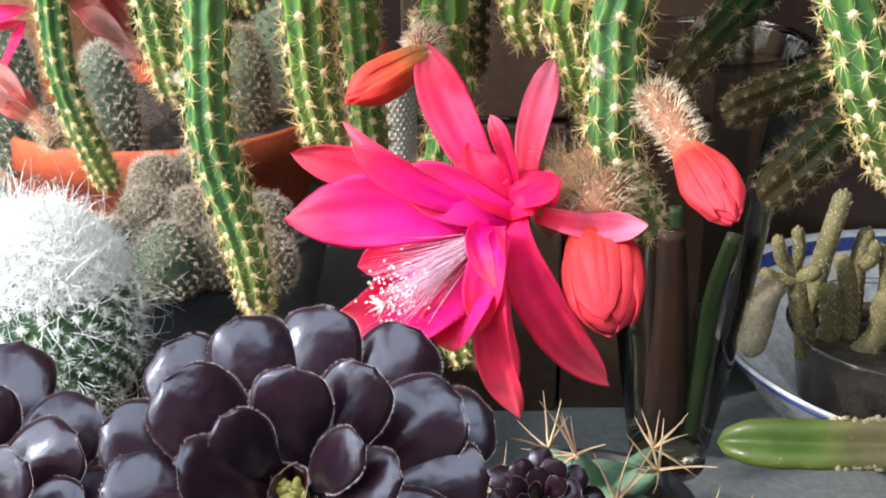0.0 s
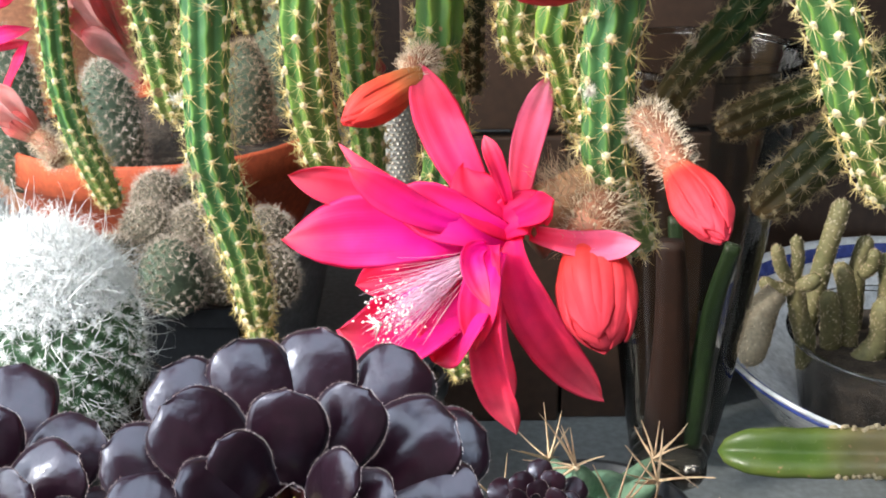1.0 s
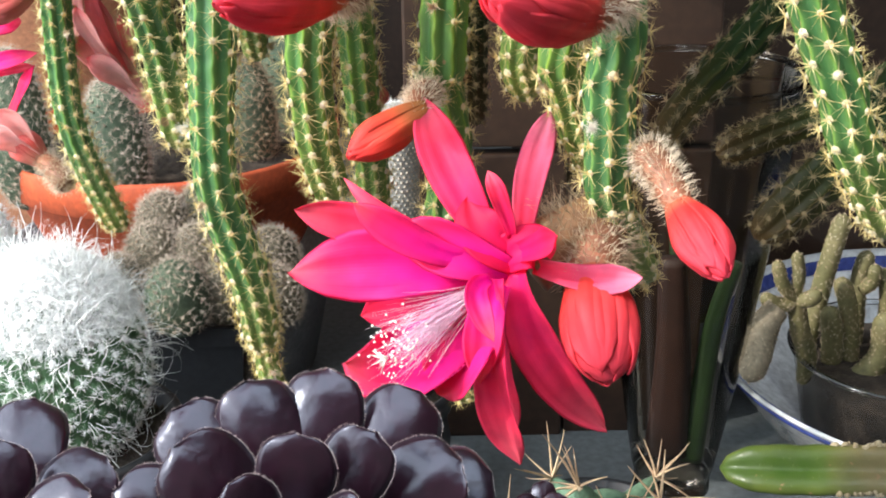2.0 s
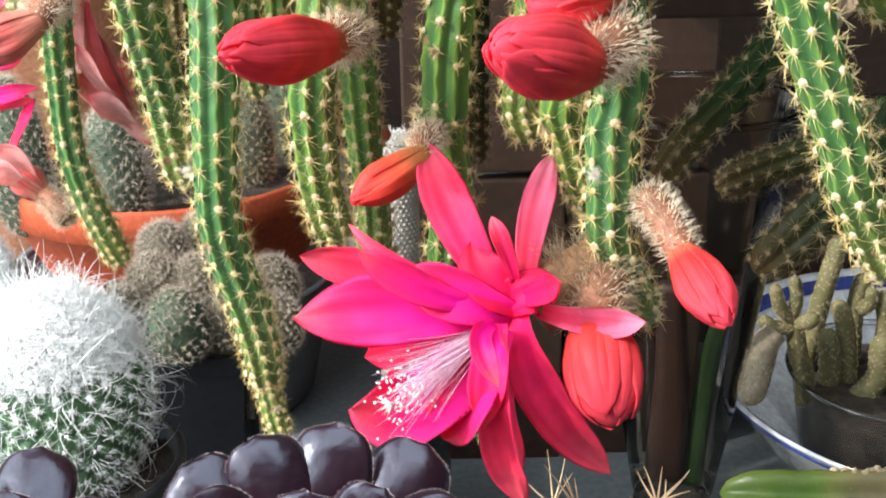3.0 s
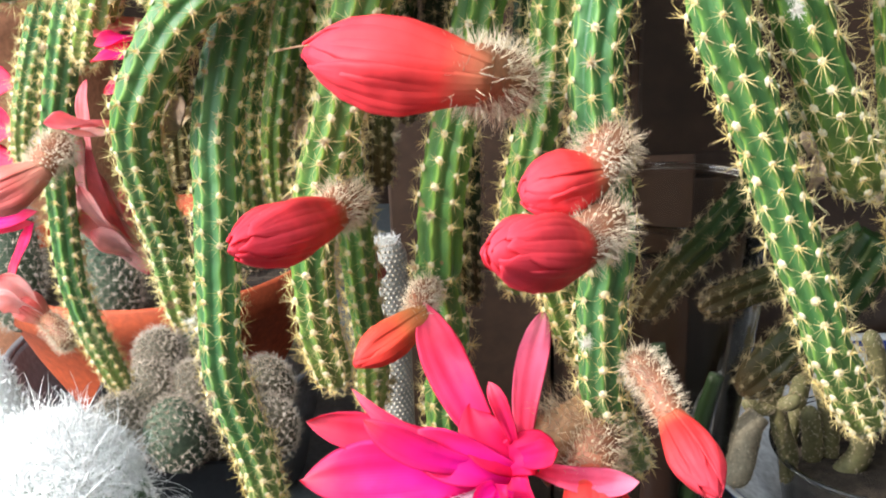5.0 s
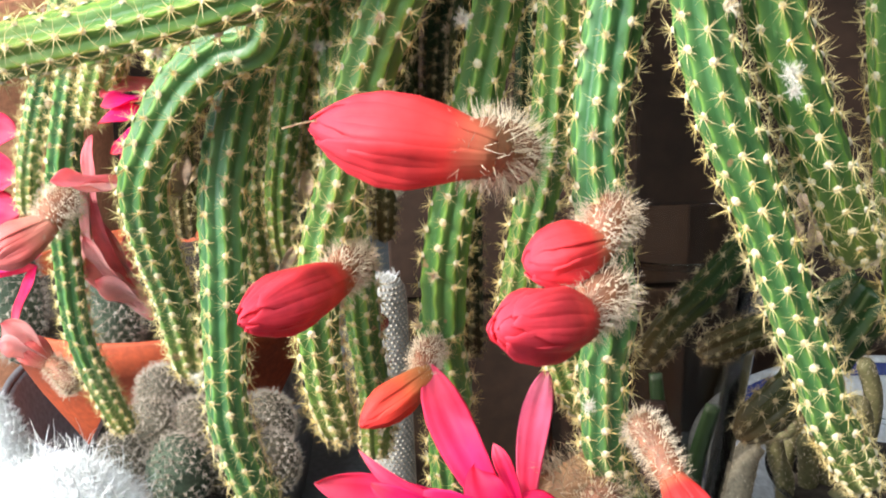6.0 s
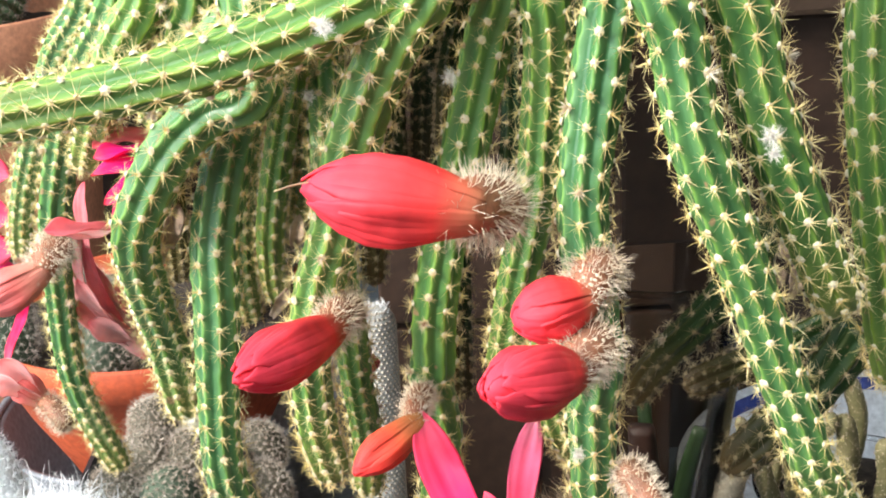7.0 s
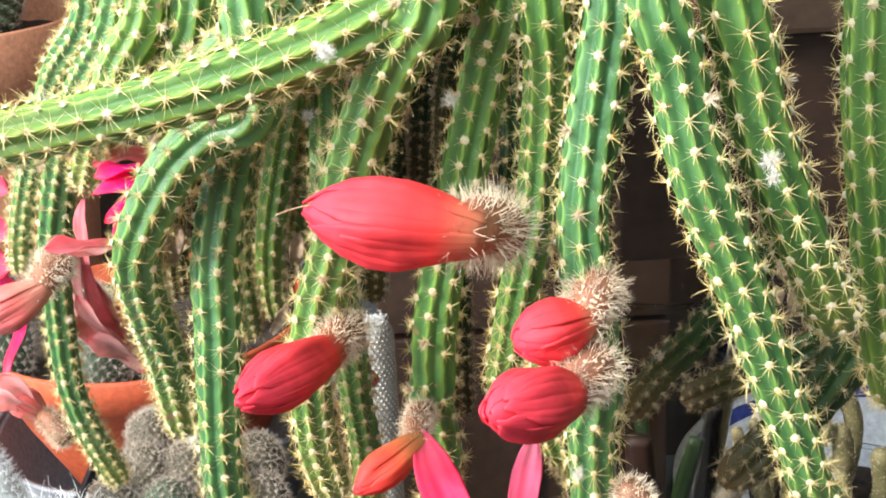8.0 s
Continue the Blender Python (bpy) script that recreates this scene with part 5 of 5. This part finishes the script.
rosette((-0.0977, 0.1950, 0.2172), (0.10, -0.66, 0.74), 0.0400, [(80, 1.06, 0.50), (48, 0.86, 0.44), (34, 0.63, 0.46), (84, 0.66, 0.44), (8, 0.86), (0, 0.58), (108, 0.92), (132, 0.74), (152, 0.96), (345, 0.95), (325, 0.70),
    (98, 0.38), (30, 0.34), (200, 0.62), (245, 0.72), (295, 0.60), (175, 0.40), (270, 0.34)], 8, "dark purple aeonium rosette beside the larger one", (-0.1014, 0.25, 0.112))
pot("aeonium_pot", (-0.1054, 0.255, 0.0), 0.045, 0.036, 0.125, black_plastic, "black plastic pot of a second aeonium", depth=0.012)
rosette((0.0352, 0.332, 0.1255), (0.0, -0.66, 0.75), 0.0225, 24, 12, "small dark aeonium rosette beside a thorny cactus", (0.0352, 0.345, 0.05))

# blue-green cactus with long tan thorns
thorny = thing("thorny_cactus", (0.066, 0.402, 0.05), "blue-green round cactus with long tan thorns", "cactus")
tc = np.array((0.066, 0.402, 0.078))
spots = [(0.0515, 0.382, 0.1125), (0.082, 0.3745, 0.1105), (0.0645, 0.362, 0.105), (0.0225, 0.375, 0.101), (0.104, 0.372, 0.085), (0.045, 0.366, 0.085), (0.09, 0.425, 0.088), (0.045, 0.425, 0.088)]
rings = globe(tc, 1.0, 1.0, 50, 80) - tc
dirs = unit(np.array(spots) - tc)
bump = np.zeros(rings.shape[:2])
for d, s in zip(dirs, spots):
    close = (rings * d).sum(-1)
    bump = np.maximum(bump, np.exp((close - 1) * 55) * (np.linalg.norm(np.array(s) - tc) - 0.0165))
v, f = loft(tc + rings * (0.0165 + bump)[..., None])
tbody = linked("body", v, f, glaucous, thorny)
trng = np.random.default_rng(9)
v, f = domes(np.array(spots) - dirs * 0.0004, dirs, 0.0018, 0.8)
linked("felt_tuft", v, f, hair_tan, tbody, kind="stuff")
for d, s in zip(dirs, spots):
    way = around(np.repeat([d], 9, 0), trng, 40, 82)
    way[0] = unit(d + trng.normal(0, 0.15, 3))
    for w in way:
        v, f = hairs(np.array([s]), w[None], trng.uniform(0.015, 0.027), 0.0008, 0.12, trng, 4)
        linked("thorn", v, f, spine_tan, tbody)
pot("thorny_cactus_pot", (0.062, 0.398, 0.0), 0.044, 0.036, 0.078, black_plastic, "black plastic pot of the thorny cactus", depth=0.006)

# three-winged green stem that leans out over the table
winged = thing("three_winged_cactus", (0.36, 0.42, 0.07), "long green three-winged cactus stem with a corky edge", "cactus")
s, p, tan, n1, n2 = curve_points([(0.350, 0.425, 0.085), (0.290, 0.432, 0.080), (0.235, 0.441, 0.078), (0.190, 0.449, 0.0735), (0.155, 0.457, 0.069), (0.1275, 0.465, 0.066)], 0.003)
th = np.arange(48) * 2 * math.pi / 48
u = (s[-1] - s) / s[-1]
rr = 0.0128 * np.sqrt(np.clip(1 - (1 - np.clip((s[-1] - s) / 0.026, 0, 1)) ** 2, 0.002, 1))[:, None] * (0.50 + 0.50 * (0.5 + 0.5 * np.cos(3 * th)) ** 1.15 + 0.025 * np.sin(s * 420)[:, None] * (0.5 + 0.5 * np.cos(3 * th)) ** 4)
up = unit(np.cross(np.cross(tan, (0, 0, 1.0)), tan))
sd = np.cross(tan, up)
v, f = loft(p[:, None] + rr[..., None] * (np.cos(th - 1.9)[None, :, None] * up[:, None] + np.sin(th - 1.9)[None, :, None] * sd[:, None]))
wbody = linked("stem", v, f, flat_skin, winged, attrs={"crest": np.tile((0.5 + 0.5 * np.cos(3 * th)) ** 2, len(s)), "tip": np.repeat(np.clip((u - 0.20) * 9, 0, 0.85), 48)})
wrng = np.random.default_rng(4)
cp2, cn = [], []
for k in range(len(s)):
    if u[k] > 0.22:
        for rib in range(3):
            a = 2 * math.pi * rib / 3 - 1.9
            o = math.cos(a) * up[k] + math.sin(a) * sd[k]
            for _ in range(3):
                cp2.append(p[k] + o * 0.0126 + wrng.normal(0, 0.0007, 3)), cn.append(o)
v, f = domes(np.array(cp2), np.array(cn), wrng.uniform(0.0006, 0.0019, len(cp2)), 0.7)
linked("corky_edge", v, f, cork, wbody, kind="stuff")
pot("winged_cactus_pot", (0.372, 0.42, 0.0), 0.048, 0.038, 0.088, black_plastic, "black plastic pot of the three-winged cactus", depth=0.008)

# white bowl with blue bands, a clear pot of finger cacti in it
bowl = thing("bowl", (0.298, 0.600, 0), "wide white glazed bowl with blue bands round the rim", "bowl")
BC = (0.298, 0.600, 0.0)
turned("dish", [(0.001, 0.0), (0.085, 0.0), (0.088, 0.004), (0.118, 0.022), (0.1435, 0.0555), (0.1455, 0.0575), (0.1445, 0.0590), (0.1405, 0.0565), (0.114, 0.026), (0.085, 0.0095), (0.001, 0.008)], BC, white_glaze, bowl, sides=120)
for r0, z0, r1, z1 in ((0.1335, 0.0490, 0.1393, 0.0556), (0.1400, 0.0508, 0.1432, 0.0550)):
    inner = r0 < 0.139
    k = -0.0004 if inner else 0.0006
    banded("blue_band", [(r0 + k, z0), (r1 + k, z1), (r1, z1 + 0.0002), (r0, z0 + 0.0002)] if inner else [(r0 + k, z0), (r1 + k, z1), (r1, z1), (r0, z0)], BC, blue_glaze, bowl, "blue glazed band", sides=120)

PC = (0.2545, 0.5775, 0.0095)
tub = thing("clear_plastic_pot", PC, "clear plastic pot of dark soil standing in a bowl", "flower pot")
v, f = loft(revolve([(0.001, 0.0006), (0.0490, 0.0006), (0.0505, 0.003), (0.0603, 0.056), (0.0618, 0.0575)], PC, 96), cap=False)
linked("wall", v, f, clear_plastic, tub).visible_shadow = False
banded("rim", [(0.0612, 0.0572), (0.0630, 0.0576), (0.0638, 0.0592), (0.0630, 0.0604), (0.0608, 0.0600)], PC, clear_plastic, tub, "rolled clear rim", sides=96).visible_shadow = False
turned("soil", [(0.001, 0.002), (0.0482, 0.002), (0.0570, 0.044), (0.056, 0.0475), (0.030, 0.0492), (0.001, 0.0500)], PC, soil, tub, sides=60)


def finger(parent, ctrl, radius, seed, mat=finger_skin, hair=hair_tan):
    rng = np.random.default_rng(seed)
    s, p, tan, n1, n2 = curve_points(ctrl, 0.0011)
    left = s[-1] - s
    taper = np.sqrt(np.clip(1 - (1 - np.clip(left / (radius * 1.2), 0, 1)) ** 2, 0.002, 1)) * np.interp(s / s[-1], [0, 0.3, 1], [0.8, 1, 0.92])
    th = np.arange(40) * 2 * math.pi / 40
    wart = 0.06 * np.cos(10 * th[None] + s[:, None] * 300) * np.cos(s[:, None] * 2400)
    rr = radius * taper[:, None] * (0.97 + wart)
    v, f = loft(p[:, None] + rr[..., None] * (np.cos(th)[None, :, None] * n1[:, None] + np.sin(th)[None, :, None] * n2[:, None]))
    body = linked("finger", v, f, mat, parent)
    n = int(s[-1] / 0.0022) * 9
    k = rng.integers(0, len(s), n)
    a = (np.round(rng.uniform(0, 10, n)) + 0.5 * (k // 2 % 2)) * 0.62832 + s[k] * 30
    o = np.cos(a)[:, None] * n1[k] + np.sin(a)[:, None] * n2[k]
    at = p[k] + o * (radius * taper[k])[:, None]
    v, f = domes(at, o, 0.00026, 0.7)
    linked("dot", v, f, hair, body, kind="stuff")
    v, f = spikes(np.repeat(at, 5, 0), around(np.repeat(o, 5, 0), rng, 50, 88), 0.0014, 0.0001)
    linked("bristle", v, f, hair, body, smooth=False, kind="stuff")


fingers = thing("finger_cactus", (0.235, 0.580, 0.055), "branching olive-green finger cactus in a clear pot", "cactus")
k = 0
for ctrl, r in (([(0.1985, 0.572, 0.052), (0.1975, 0.571, 0.070), (0.192, 0.57, 0.0856), (0.187, 0.57, 0.108)], 0.0066),
                ([(0.188, 0.569, 0.102), (0.178, 0.567, 0.1015), (0.168, 0.565, 0.108)], 0.0052),
                ([(0.187, 0.568, 0.105), (0.179, 0.566, 0.114), (0.1745, 0.566, 0.128)], 0.0045),
                ([(0.1869, 0.568, 0.107), (0.187, 0.566, 0.119), (0.1845, 0.566, 0.133)], 0.0042),
                ([(0.189, 0.566, 0.104), (0.194, 0.562, 0.108), (0.197, 0.560, 0.113)], 0.0055),
                ([(0.2165, 0.585, 0.050), (0.215, 0.583, 0.0714), (0.2104, 0.581, 0.0935)], 0.0072),
                ([(0.228, 0.586, 0.052), (0.222, 0.585, 0.0921), (0.2154, 0.585, 0.109)], 0.0066),
                ([(0.206, 0.600, 0.055), (0.2125, 0.600, 0.105), (0.2200, 0.602, 0.140)], 0.0068),
                ([(0.226, 0.572, 0.052), (0.238, 0.570, 0.0679), (0.2365, 0.568, 0.095)], 0.0085),
                ([(0.247, 0.590, 0.052), (0.2468, 0.588, 0.0921), (0.2408, 0.585, 0.114)], 0.0078),
                ([(0.236, 0.605, 0.052), (0.2337, 0.605, 0.095), (0.238, 0.607, 0.116)], 0.0062),
                ([(0.262, 0.572, 0.052), (0.264, 0.568, 0.080), (0.258, 0.565, 0.108)], 0.0080),
                ([(0.275, 0.590, 0.052), (0.280, 0.590, 0.090), (0.276, 0.590, 0.130)], 0.0075),
                ([(0.258, 0.612, 0.052), (0.262, 0.612, 0.095), (0.254, 0.614, 0.124)], 0.0070),
                ([(0.230, 0.588, 0.100), (0.234, 0.584, 0.108), (0.233, 0.582, 0.118)], 0.0048)):
    k += 1
    finger(fingers, ctrl, r * 0.84, 200 + k)
beige = thing("beige_cactus", (0.168, 0.548, 0.07), "beige bristly cactus offset leaning over a bowl", "cactus")
finger(beige, [(0.172, 0.548, 0.109), (0.1655, 0.545, 0.101), (0.161, 0.538, 0.088), (0.156, 0.532, 0.074)], 0.0080, 240, mottled("beige_skin", [(0.3, (0.27, 0.22, 0.15)), (0.7, (0.42, 0.35, 0.25))], 80, 500, rough=0.9), hair_tan)

# tall glass vase with cuttings
deep_green = mottled("deep_green_stalk", [(0.3, (0.014, 0.036, 0.010)), (0.7, (0.028, 0.056, 0.018))], 40, 400, rough=0.5)
russet_stalk = mottled("russet_stalk", [(0.3, (0.022, 0.009, 0.006)), (0.7, (0.042, 0.017, 0.011))], 40, 400, rough=0.6)
vase = thing("glass_vase", (0.1225, 0.547, 0), "tall clear glass vase with a few cuttings", "vase")
v, f = loft(revolve([(0.0205, 0.0105), (0.0225, 0.018), (0.0292, 0.0600), (0.0360, 0.1100), (0.0440, 0.1750), (0.0518, 0.2336)], (0.1225, 0.547, 0.0002), 96), cap=False)
linked("wall", v, f, glass, vase).visible_shadow = False
turned("foot", [(0.001, 0.0), (0.0195, 0.0), (0.0210, 0.0030), (0.0204, 0.0100), (0.001, 0.0085)], (0.1225, 0.547, 0.0002), glass, vase, sides=96).visible_shadow = False
banded("rim", [(0.0504, 0.2334), (0.0524, 0.2334), (0.0530, 0.2350), (0.0523, 0.2366), (0.0506, 0.2366), (0.0500, 0.2350)], (0.1225, 0.547, 0.0002), glass, vase, sides=96).visible_shadow = False
for k, (c, r, m) in enumerate((([(0.1315, 0.5440, 0.02), (0.1365, 0.5380, 0.10), (0.1435, 0.5320, 0.142)], 0.0055, deep_green),
                               ([(0.1185, 0.5460, 0.024), (0.1175, 0.5400, 0.09), (0.1135, 0.5380, 0.142)], 0.0095, russet_stalk),
                               ([(0.1245, 0.5550, 0.02), (0.1245, 0.5620, 0.09), (0.1215, 0.5720, 0.142)], 0.005, deep_green))):
    cutting = thing("cutting", c[0], "long plant cutting standing in a glass vase", "plant", "cuttings in the vase")
    s, p, tan, n1, n2 = curve_points(c, 0.004)
    th = np.arange(16) * 2 * math.pi / 16
    rr = r * (1 - 0.4 * s / s[-1])[:, None] * (1 + 0.25 * np.cos(2 * th))[None]
    v, f = loft(p[:, None] + rr[..., None] * (np.cos(th)[None, :, None] * n1[:, None] + np.sin(th)[None, :, None] * n2[:, None]))
    linked("stalk", v, f, m, cutting)

# dry petals and a withered thread caught in the hanging plant
for k, (x, y, z, dx, dz, w) in enumerate(((0.1018, 0.2970, 0.3304, -0.0024, 0.0073, 0.0055), (0.0987, 0.2980, 0.3232, 0.0003, 0.0061, 0.004), (0.1000, 0.2900, 0.3230, 0.0022, 0.0128, 0.006), (-0.0769, 0.3350, 0.3322, 0.0047, 0.0135, 0.006), (-0.0417, 0.3600, 0.3201, 0.0029, 0.0117, 0.005), (-0.0514, 0.3600, 0.2961, 0.0066, 0.0100, 0.004))):
    counter[0] += 1
    v, f, at2, _, _ = blade((x, y, z), (x + dx / 2, y - 0.002, z + dz / 2), (x + dx, y, z + dz), w, 0.0005, PETAL, 0.5, (0.2, -0.9, 0.3), 0.12, 900 + k)
    linked("dry_petal", v, f, dry, plant, "dry brown petal", at2)

# larger tufts of white wool on old areoles, and a dried brown strip between the stems
for k, (x, y, z, r) in enumerate([(0.0770, 0.2430, 0.3830, 0.0036), (0.0780, 0.2430, 0.3790, 0.0024), (-0.1000, 0.3100, 0.3880, 0.0058), (-0.0210, 0.2680, 0.4080, 0.0026), (0.0090, 0.2920, 0.3890, 0.0028), (-0.0320, 0.3520, 0.3720, 0.003), (0.0370, 0.2620, 0.2940, 0.0026), (-0.0750, 0.3250, 0.2760, 0.003), (-0.0210, 0.2750, 0.4060, 0.0026), (-0.0420, 0.3300, 0.2740, 0.003)]):
    trng = np.random.default_rng(500 + k)
    way = around(np.repeat([(0.0, -0.94, 0.34)], 170, 0), trng, 0, 100)
    v, f = hairs(np.array((x, y + 0.001, z)) + way * r * 0.15, way, trng.uniform(0.25, 1.15, 170) * r, 0.00009, trng.uniform(0.0, 1.2, 170), trng, 3)
    linked("wool_tuft", v, f, tuft_wool, plant, "white woolly tuft", smooth=False, kind="stuff")
for k, (w, dz) in enumerate(((0.0062, 0.0), (0.0040, -0.003))):
    v, f, at2, _, _ = blade((-0.0700, 0.3350, 0.3400), np.array((-0.0830, 0.3420, 0.3290)) + (0, 0.002 * k, dz), np.array((-0.0950, 0.3500, 0.3110)) + (0, 0, dz), w, 0.0005, PETAL, 0.6, (0.3, -0.9, 0.2), 0.2, 950 + k)
    linked("dry_petal", v, f, dry_tan, plant, "dried tan strip", at2)
_, hp, ht, h1, h2 = curve_points([(-0.0270, 0.2680, 0.3710), (-0.0310, 0.2660, 0.3710), (-0.0350, 0.2620, 0.3710)], 0.001)
ha = np.arange(5) * 2 * math.pi / 5
v, f = loft(hp[:, None] + 0.00022 * (np.cos(ha)[None, :, None] * h1[:, None] + np.sin(ha)[None, :, None] * h2[:, None]))
linked("withered_thread", v, f, dry_tan, plant, "dry pale thread")
